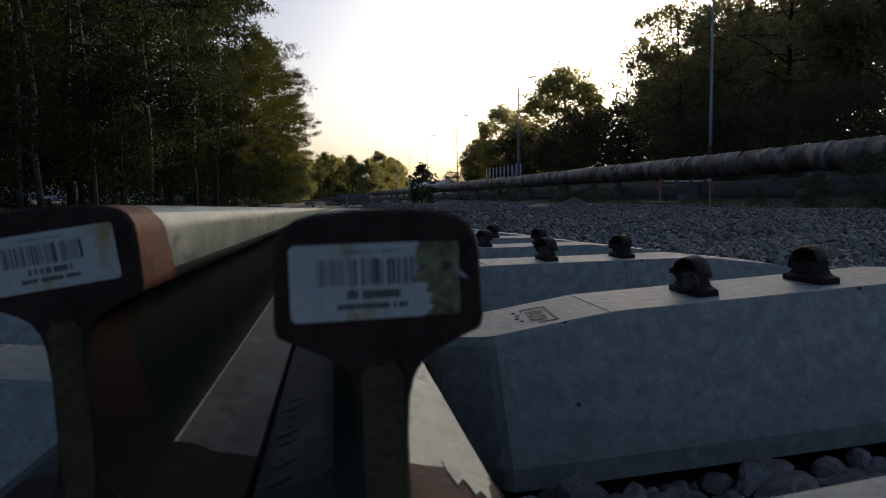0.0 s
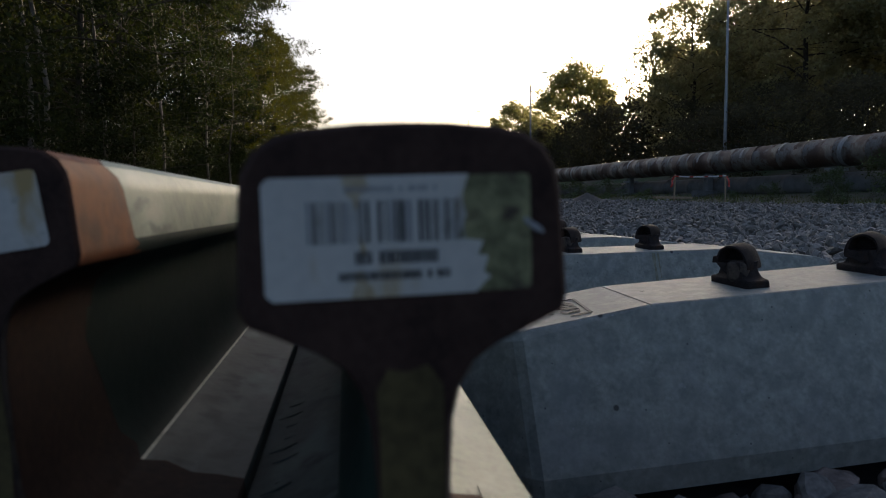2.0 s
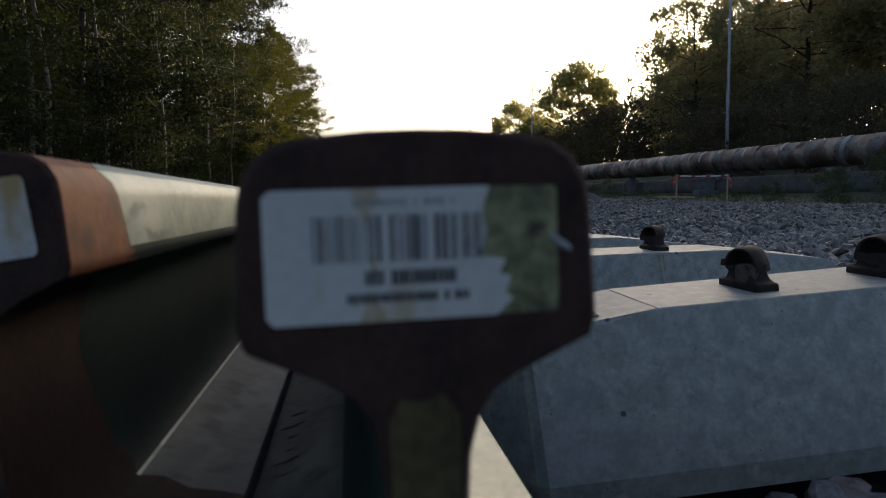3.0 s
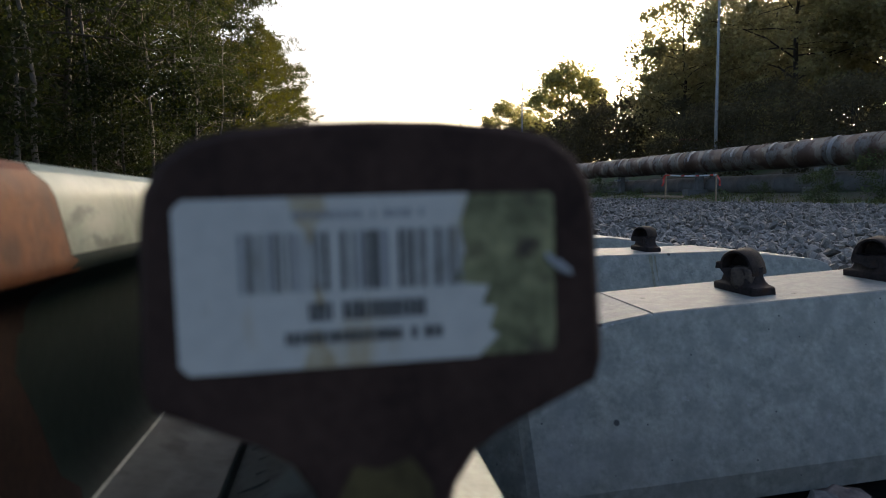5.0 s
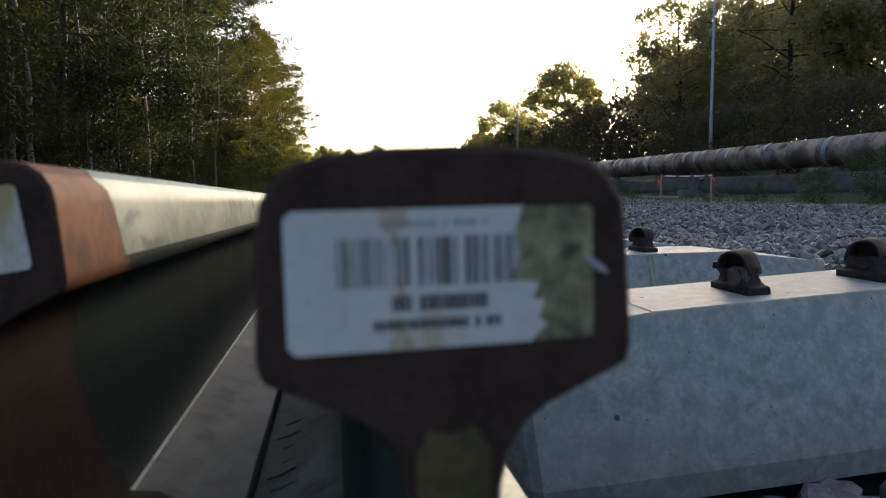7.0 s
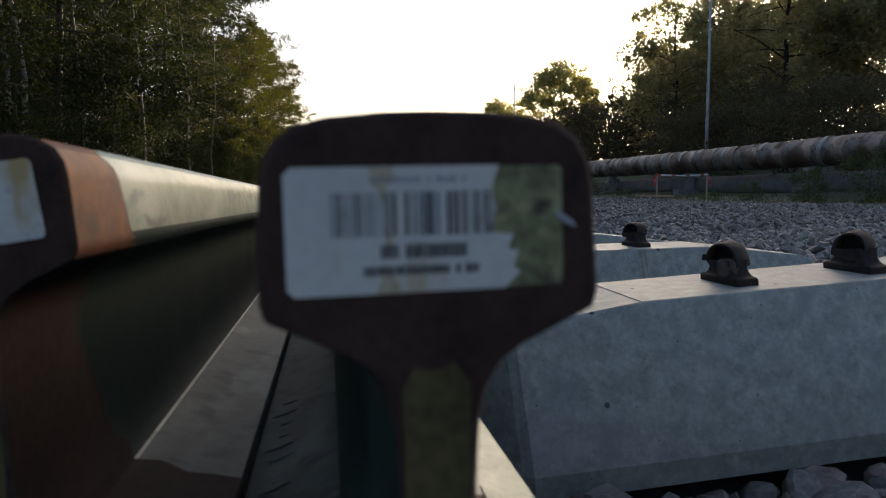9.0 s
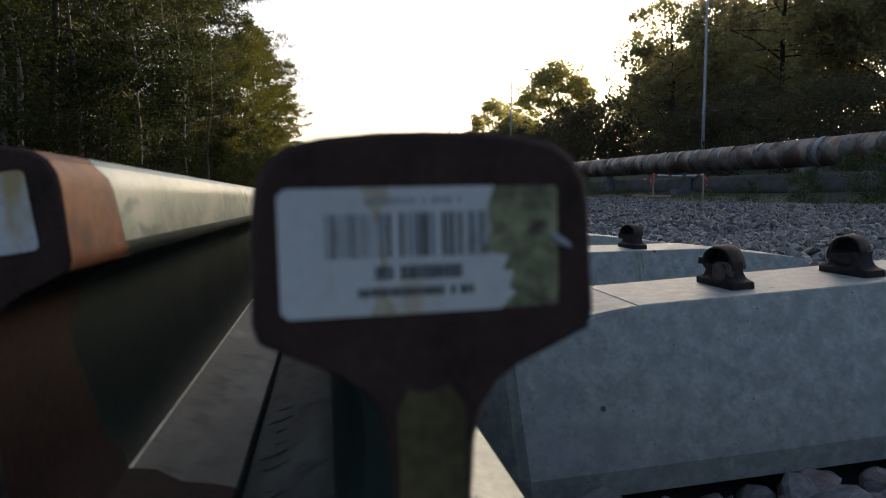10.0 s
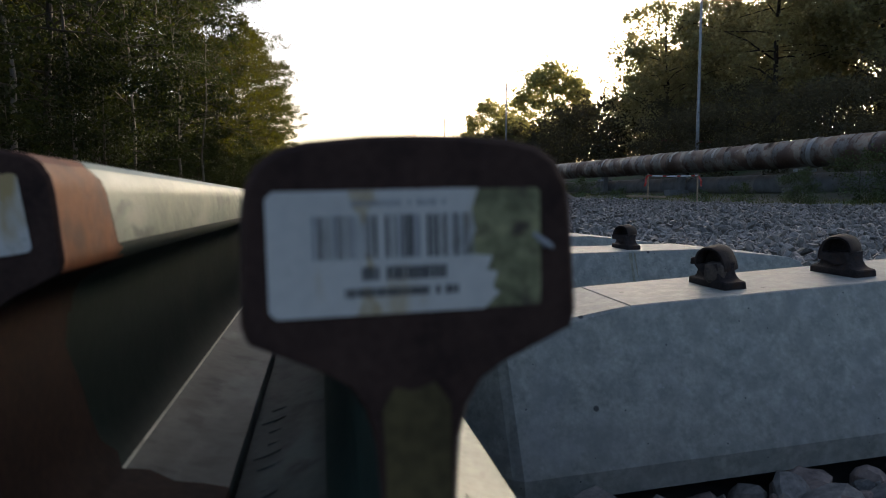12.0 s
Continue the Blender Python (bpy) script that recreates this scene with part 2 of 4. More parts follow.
# ---- mesh helpers ----
def mesh_of(name, verts, faces, mats=(), slots=None, smooth=False):
    me = bpy.data.meshes.new(name)
    me.from_pydata([tuple(v) for v in verts], [], [tuple(f) for f in faces])
    for m in mats:
        me.materials.append(m)
    if slots is not None:
        me.polygons.foreach_set("material_index", np.asarray(slots, dtype=np.int32))
    if smooth:
        me.polygons.foreach_set("use_smooth", np.ones(len(me.polygons), dtype=bool))
    me.update()
    return me


def quads_mesh(name, v, nper, mat, smooth=False):
    """A mesh of many equal loose faces of nper corners each, from an array of corners."""
    count = len(v) // nper
    me = bpy.data.meshes.new(name)
    me.vertices.add(len(v))
    me.vertices.foreach_set("co", np.asarray(v, dtype=np.float32).ravel())
    me.loops.add(len(v))
    me.loops.foreach_set("vertex_index", np.arange(len(v), dtype=np.int32))
    me.polygons.add(count)
    me.polygons.foreach_set("loop_start", np.arange(0, len(v), nper, dtype=np.int32))
    me.materials.append(mat)
    me.update(calc_edges=True)
    return me


def tris_mesh(name, v, f, mat):
    me = bpy.data.meshes.new(name)
    me.vertices.add(len(v))
    me.vertices.foreach_set("co", np.asarray(v, dtype=np.float32).ravel())
    me.loops.add(len(f) * 3)
    me.loops.foreach_set("vertex_index", np.asarray(f, dtype=np.int32).ravel())
    me.polygons.add(len(f))
    me.polygons.foreach_set("loop_start", np.arange(0, len(f) * 3, 3, dtype=np.int32))
    me.materials.append(mat)
    me.update(calc_edges=True)
    me.shade_flat()
    return me


def part(name, data, mat, parent=None, label="", smooth=False):
    """Link a bmesh or mesh as one object under a thing or part."""
    if isinstance(data, bmesh.types.BMesh):
        me = bpy.data.meshes.new(name)
        data.to_mesh(me)
        data.free()
        if smooth:
            me.polygons.foreach_set("use_smooth", np.ones(len(me.polygons), dtype=bool))
        me.materials.append(mat)
    else:
        me = data
        if mat and not me.materials:
            me.materials.append(mat)
    ob = new(name, me)
    ob.parent = parent
    if label:
        ob["label"] = label
    return ob


def empty(name, m=None):
    ob = new(name)
    ob.empty_display_size = 0.1
    if m is not None:
        ob.matrix_basis = m
    return ob


def box_bm(size, at=(0, 0, 0), bevel=0.0, turn=None, bm=None):
    b = bm or bmesh.new()
    made = bmesh.ops.create_cube(b, size=1.0)["verts"]
    bmesh.ops.scale(b, vec=size, verts=made)
    if bevel:
        edges = list({e for v in made for e in v.link_edges})
        made = bmesh.ops.bevel(b, geom=edges, offset=bevel, segments=2, affect="EDGES", profile=0.6)["verts"] or made
        made = [v for v in b.verts if v in set(made)] if bm else list(b.verts)
    if turn is not None:
        bmesh.ops.transform(b, matrix=turn, verts=made)
    bmesh.ops.translate(b, vec=at, verts=made)
    return b


def tube(pts, radii, sides=6):
    """Verts and faces of a tapered tube along a line of points."""
    pts = np.asarray(pts, float)
    n = len(pts)
    d = np.gradient(pts, axis=0)
    d /= np.linalg.norm(d, axis=1)[:, None] + 1e-9
    ref = np.where(np.abs(d[:, 2:3]) > 0.9, np.array([[1.0, 0, 0]]), np.array([[0, 0, 1.0]]))
    u = np.cross(d, ref)
    u /= np.linalg.norm(u, axis=1)[:, None] + 1e-9
    w = np.cross(d, u)
    a = np.arange(sides) * 2 * math.pi / sides
    r = np.asarray(radii)[:, None, None]
    v = pts[:, None, :] + r * (np.cos(a)[None, :, None] * u[:, None, :] + np.sin(a)[None, :, None] * w[:, None, :])
    f = []
    for i in range(n - 1):
        for k in range(sides):
            k2 = (k + 1) % sides
            f.append((i * sides + k, i * sides + k2, (i + 1) * sides + k2, (i + 1) * sides + k))
    f.append(tuple(range(sides))[::-1])
    f.append(tuple((n - 1) * sides + k for k in range(sides)))
    return v.reshape(-1, 3), f


def join_tubes(list_of):
    vs, fs, off = [], [], 0
    for v, f in list_of:
        vs.append(v)
        fs += [tuple(i + off for i in q) for q in f]
        off += len(v)
    return np.concatenate(vs), fs


def extrude_profile(prof, y0, y1, rings=()):
    """A profile in x, z drawn along y, closed at both ends."""
    ys = [y0, *rings, y1]
    n = len(prof)
    v = [(x, y, z) for y in ys for x, z in prof]
    f = []
    for i in range(len(ys) - 1):
        for k in range(n):
            k2 = (k + 1) % n
            f.append((i * n + k, (i + 1) * n + k, (i + 1) * n + k2, i * n + k2))
    f.append(tuple(range(n)))
    f.append(tuple((len(ys) - 1) * n + k for k in range(n))[::-1])
    return v, f


# ---- ground ----
SLOPE = -0.012


def fall(y):
    return SLOPE * np.clip(y, -3, 10)


def ballast_z(x, y):
    """Height of the ballast bed: a shallow trench with the sleepers, a crest under the rails, a bank to the side."""
    z = np.interp(x, [-1.6, -1.3, -0.30, -0.235, 0.070, 0.13, 0.92, 1.12, 2.0, 8.5, 9.6],
                  [-0.16, -0.17, -0.17, -0.004, -0.004, -0.195, -0.168, -0.03, -0.01, 0.0, -0.10])
    crest = (x > -0.28) & (x < 0.12)
    z = np.where(crest & (y < -0.02), np.interp(y, [-0.3, -0.02], [-0.16, -0.02]) + 0 * x, z)
    lumps = 0.016 * np.sin(x * 3.1 + 1.7 * np.sin(y * 1.3)) * np.sin(y * 2.3 + x) + 0.012 * np.sin(x * 7.3 - y * 5.1)
    return z + fall(y) + lumps * np.clip((x - 1.0) / 0.6, 0, 1)


def pipe_x(y):
    return 15.2 - 0.075 * (y - 19)


def ground_z(x, y):
    px = pipe_x(y)
    rise = np.interp(x - px, [-5.5, -3.5, -1.2, 1.5, 4.0, 12, 60], [-0.22, -0.15, 0.10, 0.40, 1.5, 2.0, 2.4])
    left = np.interp(x, [-60, -8, -3.2, -1.7, 6.0], [0.6, 0.15, -0.05, -0.25, -0.25])
    z = np.where(x > 6, np.maximum(rise, -0.25), left)
    return z + fall(y) + 0.05 * np.sin(x * 1.3 + y * 0.7) * np.clip(np.abs(x) / 12, 0, 1)


def sheet(name, xs, ys, zf, mat):
    X, Y = np.meshgrid(xs, ys)
    Z = zf(X, Y)
    v = np.stack([X, Y, Z], -1).reshape(-1, 3)
    nx = len(xs)
    f = [(j * nx + i, j * nx + i + 1, (j + 1) * nx + i + 1, (j + 1) * nx + i) for j in range(len(ys) - 1) for i in range(nx - 1)]
    return part(name, mesh_of(name, v, f, (mat,), smooth=True), None)


gx = np.concatenate([[-900, -400, -150, -80, -50], np.arange(-30, 40.1, 1.0), [50, 80, 150, 400, 900]])
gy = np.concatenate([[-300, -100, -40, -20], np.arange(-10, 60.1, 1.5), np.arange(65, 181, 8), [220, 300, 500, 900, 1800]])
ground = sheet("ground", gx, gy, ground_z, SOIL)
tagged(ground, "brown trodden soil with patches of short grass", "ground", kind="structure")

bx = np.concatenate([np.arange(-1.6, -0.31, 0.1), [-0.30, -0.235, -0.15, 0.0, 0.07, 0.13], np.arange(0.2, 1.2, 0.08), np.arange(1.25, 9.7, 0.3)])
by = np.concatenate([np.arange(-2.0, -0.31, 0.2), [-0.30, -0.16, -0.02], np.arange(0.1, 6, 0.15), np.arange(6, 45, 0.8)])
ballast = sheet("ballast_bed", bx, by, ballast_z, GRIT)
tagged(ballast, "grey crushed stone ballast bed of the new track", "ballast", kind="structure")

# ---- crushed stone ----
rng = np.random.default_rng(7)


def stone_shape(seed, count=10, form=(1.0, 0.72, 0.50)):
    r = np.random.default_rng(seed)
    bm = bmesh.new()
    p = r.normal(size=(count, 3))
    p /= np.linalg.norm(p, axis=1)[:, None]
    p *= np.array(form) * r.uniform(0.85, 1.12, (count, 1))
    for q in p:
        bm.verts.new(q)
    bmesh.ops.convex_hull(bm, input=list(bm.verts))
    bmesh.ops.delete(bm, geom=[v for v in bm.verts if not v.link_faces], context="VERTS")
    bmesh.ops.triangulate(bm, faces=list(bm.faces))
    bm.verts.index_update()
    v = np.array([q.co[:] for q in bm.verts])
    f = np.array([[q.index for q in t.verts] for t in bm.faces])
    bm.free()
    return v, f


def worn_stone(seed):
    """A blunt stone: a ball cut flat by random planes."""
    r = np.random.default_rng(seed)
    bm = bmesh.new()
    bmesh.ops.create_icosphere(bm, subdivisions=2, radius=1.0)
    v = np.array([q.co[:] for q in bm.verts])
    f = np.array([[q.index for q in t.verts] for t in bm.faces])
    bm.free()
    for k in range(11):
        d = r.normal(size=3)
        d /= np.linalg.norm(d)
        cut = r.uniform(0.66, 0.92)
        v = v - np.maximum(v @ d - cut, 0)[:, None] * d
    return v * np.array([1.2, 0.92, 0.76]) * (1 + r.normal(0, 0.04, (len(v), 1))) * 0.022, f


STONES = [stone_shape(k) for k in range(10)]


def turns(n, r, flat=1.0):
    """Random turns; with a low flat they stay near upright."""
    q = r.normal(size=(n, 4)) * np.array([1, flat, flat, 1])
    q /= np.linalg.norm(q, axis=1)[:, None]
    w, x, y, z = q.T
    return np.stack([np.stack([1 - 2 * (y * y + z * z), 2 * (x * y - z * w), 2 * (x * z + y * w)], -1),
                     np.stack([2 * (x * y + z * w), 1 - 2 * (x * x + z * z), 2 * (y * z - x * w)], -1),
                     np.stack([2 * (x * z - y * w), 2 * (y * z + x * w), 1 - 2 * (x * x + y * y)], -1)], 1)


# sleepers of the track beside the rails: middle of the rail seat, height, tilt
SLEEPERS = [(0.60, 0.010, 0.031, 0.3), (0.610, 0.692, 0.0475, 3.73)] + [(0.60 - 0.018 * k, 0.692 + 0.637 * k, 0.045 - 0.0105 * k, tilt) for k, tilt in
                                         zip(range(1, 14), (1.0, 0.8, 0.6, 0.9, 0.5, 0.7, 0.6, 0.5, 0.5, 0.5, 0.5, 0.5, 0.5))]


def clear_of_sleepers(x, y):
    ok = np.ones(len(x), bool)
    for sx, sy, _, _ in SLEEPERS:
        ok &= ~((np.abs(y - sy) < 0.145) & (x > sx - 0.50) & (x < sx + 0.48))
    return ok


def stone_field(name, x0, x1, y0, y1, per_m2, size, label, keep=None):
    n = int((x1 - x0) * (y1 - y0) * per_m2)
    x, y = rng.uniform(x0, x1, n), rng.uniform(y0, y1, n)
    ok = clear_of_sleepers(x, y) & (x < 0.95 * y + 0.9)
    if keep:
        ok &= keep(x, y)
    x, y = x[ok], y[ok]
    n = len(x)
    s = size * (0.5 + 1.0 * rng.uniform(0, 1, n) ** 1.6)
    z = ballast_z(x, y) + s * rng.uniform(0.1, 1.15, n)
    rot = turns(n, rng, 0.55)
    pick = rng.integers(0, len(STONES), n)
    vs, fs, off = [], [], 0
    for k, (sv, sf) in enumerate(STONES):
        i = np.nonzero(pick == k)[0]
        v = np.einsum("nij,vj->nvi", rot[i], sv) * s[i, None, None] + np.stack([x[i], y[i], z[i]], -1)[:, None, :]
        f = sf[None] + (np.arange(len(i)) * len(sv))[:, None, None] + off
        vs.append(v.reshape(-1, 3))
        fs.append(f.reshape(-1, 3))
        off += len(i) * len(sv)
    ob = part(name, tris_mesh(name, np.concatenate(vs), np.concatenate(fs), STONE), None, ballast)
    tagged(ob, label, kind="stuff")
    return ob


stone_field("stones", 0.95, 3.6, 0.3, 3.0, 2300, 0.0195, "loose grey crushed stones")
stone_field("stones", 0.95, 6.6, 3.0, 6.5, 1150, 0.0245, "loose grey crushed stones")
stone_field("stones", 1.0, 9.3, 6.5, 17, 200, 0.041, "loose grey crushed stones")
stone_field("stones", 0.0, 9.2, 17, 42, 45, 0.063, "loose grey crushed stones")
stone_field("stones", 0.10, 1.0, 1.0, 7.0, 450, 0.030, "loose grey crushed stones")
stone_field("stones", 0.12, 1.15, 0.15, 0.68, 1700, 0.015, "loose grey crushed stones")
stone_field("stones", -1.4, -0.27, -0.1, 3.0, 500, 0.028, "loose grey crushed stones")
stone_field("stones", -0.235, 0.085, -0.6, 3.0, 900, 0.016, "loose grey crushed stones", lambda x, y: ballast_z(x, y) < -0.06)

# ---- concrete sleepers ----
ZB, BAND_H, HB, BATTER = -0.196, 0.028, 0.145, 0.375


def sleeper_mesh():
    stations = [(-0.512, -0.030, 0.085), (-0.505, -0.0225, 0.075), (-0.449, -0.0175, 0.0085), (-0.438, -0.0163, 0.0), (-0.283, -0.0003, 0.0), (-0.2815, -0.002, 0.0), (-0.28, 0.0, 0.0), (-0.10, 0.0, 0.0), (0.10, 0.0, 0.0), (0.215, 0.0, 0.0),
                (0.41, -0.024, 0.0), (0.435, -0.034, 0.0), (0.452, -0.062, 0.0), (0.52, -0.115, 0.0), (0.85, -0.13, 0.0)]
    prof = []
    for x, zt, inset in stations:
        ht = HB - (zt - (ZB + BAND_H)) * BATTER - inset * 0.75
        hb = HB - inset
        c = 0.0012 + 0.0060 * float(np.interp(x, [-0.44, -0.283], [1, 0]))
        prof.append([(x, -hb, ZB), (x, -hb, ZB + BAND_H), (x, -ht - c * 0.4, zt - c * 1.3), (x, -ht + c, zt),
                     (x, ht - c, zt), (x, ht + c * 0.4, zt - c * 1.3), (x, hb, ZB + BAND_H), (x, hb, ZB)])
    n = 8
    v = [p for ring in prof for p in ring]
    f = []
    for i in range(len(prof) - 1):
        for k in range(n):
            k2 = (k + 1) % n
            f.append((i * n + k, i * n + k2, (i + 1) * n + k2, (i + 1) * n + k))
    f.append(tuple(range(n))[::-1])
    f.append(tuple((len(prof) - 1) * n + k for k in range(n)))
    return mesh_of("body", v, f, (CONCRETE,))


def worn_block(size, at, seed):
    """A bevelled block with a rough cast surface."""
    bm = bmesh.new()
    bmesh.ops.create_icosphere(bm, subdivisions=3, radius=1.0)
    for q in bm.verts:
        c = [math.copysign(abs(t) ** 0.42, t) for t in q.co]
        q.co = Vector([t * h / 2 for t, h in zip(c, size)]) * (1 + 0.16 * noise.noise(q.co * 2.6 + Vector((seed, 0, 0))))
    bmesh.ops.translate(bm, vec=at, verts=list(bm.verts))
    return bm


def shoulder_parts(parent, flip):
    """Cast iron rail shoulder: base plate with a waisted stem, a half-round hood over a cavity, a toe and a lug."""
    rings = ((0.0, 0.0206, 0.055), (0.0085, 0.0203, 0.0546), (0.0105, 0.0192, 0.0530), (0.0122, 0.0178, 0.0430), (0.0155, 0.0168, 0.0370), (0.023, 0.0162, 0.0330), (0.030, 0.0166, 0.0315), (0.0365, 0.0190, 0.0290))
    v, corner = [], 5
    for i, (z, hx, hy) in enumerate(rings):
        for qx, qy, a0 in ((1, 1, 0), (-1, 1, 90), (-1, -1, 180), (1, -1, 270)):
            for k in range(corner):
                a = math.radians(a0 + 90 * k / (corner - 1))
                p = Vector((qx * (hx - 0.005) + 0.005 * math.cos(a), qy * (hy - 0.005) + 0.005 * math.sin(a), z))
                v.append(p * (1 + (0.05 * noise.noise(p * 90) if i else 0)))
    w, last = 4 * corner, len(rings) - 1
    f = [(i * w + k, i * w + (k + 1) % w, (i + 1) * w + (k + 1) % w, (i + 1) * w + k) for i in range(last) for k in range(w)]
    me = mesh_of("base", v, f + [tuple(range(last * w, last * w + w))], (IRON,), smooth=True)
    me.set_sharp_from_angle(angle=radians(35))
    part("base", me, None, parent)
    skew = Matrix.Rotation(radians(-60), 4, "Z")
    table = ((0, 28.5), (20, 27), (60, 26), (90, 26), (140, 26), (165, 25.5), (185, 25), (200, 22), (220, 20), (320, 20), (330, 23), (335, 31.5), (344, 31), (360, 28.5))
    seg, cz = 48, 0.036
    v, f = [], []
    order = [(0.004, 0.0195, True), (-0.022, 0.0212, True), (-0.0245, 0.0222, True), (-0.0250, 0.96, False), (-0.0225, 1.0, False), (0.000, 1.02, False), (0.014, 1.0, False), (0.019, 0.95, False), (0.0215, 0.84, False)]
    for y, size, hole in order:
        for k in range(seg):
            a = math.radians(360.0 * (k + 0.25) / seg)
            if hole:
                rad = size if math.sin(a) > 0 else min(size, 0.0012 / max(-math.sin(a), 1e-3))
            else:
                rad = size * float(np.interp(math.degrees(a), [t[0] for t in table], [t[1] for t in table])) / 1000
            rad *= 1 + 0.045 * noise.noise(Vector((math.cos(a) * 2.4, math.sin(a) * 2.4, y * 70)))
            v.append((flip * rad * math.cos(a), y, cz + rad * math.sin(a)))
    for i in range(len(order) - 1):
        for k in range(seg):
            k2 = (k + 1) % seg
            f.append((i * seg + k, i * seg + k2, (i + 1) * seg + k2, (i + 1) * seg + k))
    f.append(tuple(range(seg))[::-1])
    f.append(tuple((len(order) - 1) * seg + k for k in range(seg)))
    me = mesh_of("hood", v, f, (IRON,), smooth=True)
    me.set_sharp_from_angle(angle=radians(38))
    part("hood", me, None, parent).matrix_basis = skew
    toe = worn_block((0.033, 0.017, 0.031), (flip * 0.011, -0.0205 * flip, 0.0225), 3.0)
    part("toe", toe, WORN_IRON, parent, "worn rusty toe below the hood", smooth=True).matrix_basis = skew
    if flip < 0:
        return
    lug = worn_block((0.014, 0.020, 0.011), (flip * -0.031, -0.006, 0.038), 7.0)
    part("lug", lug, IRON, parent, smooth=True).matrix_basis = skew


def sleeper(m):
    ob = empty("concrete_sleeper", m)
    part("body", sleeper_mesh(), None, ob)
    for sx, spin in ((-0.124, 1), (0.0625, -1)):
        sh = new("rail_shoulder")
        sh.parent = ob
        sh.matrix_basis = pose(sx, -0.004, 0.0, 0, 0, 0) @ Matrix.Diagonal((0.80, 0.80, 0.86, 1))
        sh["label"] = "dark cast iron rail shoulder"
        shoulder_parts(sh, spin)
    return tagged(ob, "grey concrete sleeper with cast iron shoulders lying in ballast", "railway sleeper", "sleepers of the track")


first = stained = None
for sx, sy, sz, tilt in SLEEPERS:
    m = pose(sx, sy, sz, 0, -tilt, 0.15)
    if first is None:
        first = sleeper(m)
    else:
        ob = copy_thing(first, m)
        if sy > 1.0 and stained is None:
            stained = ob
for k in range(0, 6):
    m = pose(-0.72 - 0.015 * k, 0.62 + 0.637 * k, -0.004 - 0.0105 * k, 0, 0, 181)
    copy_thing(first, m)

# brown water stain running down the face of the third sleeper
for x0, w, low in ((0.036, 0.007, -0.085), (0.046, 0.004, -0.055)):
    zs = [-0.003 + (low + 0.003) * k / 6 for k in range(7)]
    face = [-(HB - (z - (ZB + BAND_H)) * BATTER) - 0.0008 for z in zs]
    wide = [w * (1 - 0.08 * k) * (1 + 0.3 * math.sin(k * 2.1)) for k in range(7)]
    v = [(x0 - a / 2, y, z) for a, y, z in zip(wide, face, zs)] + [(x0 + a / 2, y, z) for a, y, z in zip(wide, face, zs)]
    part("water_stain", mesh_of("water_stain", v, [(k, k + 7, k + 8, k + 1) for k in range(6)], (DAMP,)), None, stained, "brown water stain")

# black number stamp on the sloping end of the second sleeper
mark_at = pose(0.610, 0.692, 0.0475, 0, -3.73, 0.15) @ pose(-0.365, -0.010, -0.0086 + 0.0009, 0, -6.0, 0) @ pose(0, 0, 0, 0, 0, -95) @ Matrix.Diagonal((1.08, 1.18, 1, 1))
stamp = empty("stamp_mark", mark_at)
tagged(stamp, "black stencilled number block on a concrete sleeper", "marking")
for w, h, x, y in ((0.088, 0.0028, 0.004, 0.019), (0.0030, 0.020, 0.047, 0.008), (0.0030, 0.026, -0.040, 0.004), (0.012, 0.0028, -0.036, -0.010)):
    part("frame_bar", box_bm((w, h, 0.0008), (x, y, 0)), INK, stamp)
figures = bpy.data.curves.new("digits", "FONT")
figures.body, figures.size, figures.extrude, figures.offset = "4073", 0.029, 0.0003, 0.0006
figures.align_x, figures.align_y = "CENTER", "CENTER"
drawn = new("digits", figures)
bpy.context.view_layer.update()
digits_me = bpy.data.meshes.new_from_object(drawn.evaluated_get(bpy.context.evaluated_depsgraph_get()))
bpy.data.objects.remove(drawn)
part("digits", digits_me, INK, stamp).matrix_basis = pose(0.003, 0.001, 0.0004) @ Matrix.Diagonal((1.12, 0.95, 1, 1))
for k, (x, y) in enumerate(((-0.030, -0.020), (-0.012, -0.018), (0.006, -0.021), (0.024, -0.018))):
    part("dot", box_bm((0.007 - 0.002 * (k % 2), 0.0045, 0.0008), (x, y, 0)), INK, stamp)

# ---- rails ----
HALF = [(70.5, 0), (70.5, 10.6), (69.2, 12.4), (57, 14.6), (44, 17.9), (31, 22.6), (21.6, 26.1), (20.2, 27.1), (16.5, 32.5), (11.6, 41), (9.2, 52), (8.4, 68), (8.4, 92), (9.4, 106),
        (11.4, 113.5), (15.0, 119.0), (20.0, 122.4), (35.0, 129.2), (36.0, 130.6), (36.8, 133.5), (36.7, 136), (35.8, 157), (35.0, 162.3), (32.5, 167.0), (28.2, 170.1), (22, 171.7), (10, 172.8)]
RAIL_PROFILE = [(x / 1000, z / 1000) for x, z in HALF] + [(0.0, 0.173)] + [(-x / 1000, z / 1000) for x, z in reversed(HALF)]


def smooth_keep_flat(me):
    for p in me.polygons:
        p.use_smooth = len(p.vertices) == 4
    me.set_sharp_from_angle(angle=radians(24))


def barcode(parent, x0, x1, z0, z1, y, seed):
    r = random.Random(seed)
    x = x0
    while x < x1:
        w = r.choice((0.00035, 0.00035, 0.0007, 0.0007, 0.0011))
        mid = (x - x0) / (x1 - x0)
        if not (0.385 < mid < 0.42 or 0.68 < mid < 0.71):
            part("barcode_bar", box_bm((w, 0.0001, z1 - z0), (x + w / 2, y, (z0 + z1) / 2)), INK if r.random() < 0.6 else GREY_INK, parent)
        x += w + r.choice((0.0004, 0.0006, 0.0009))


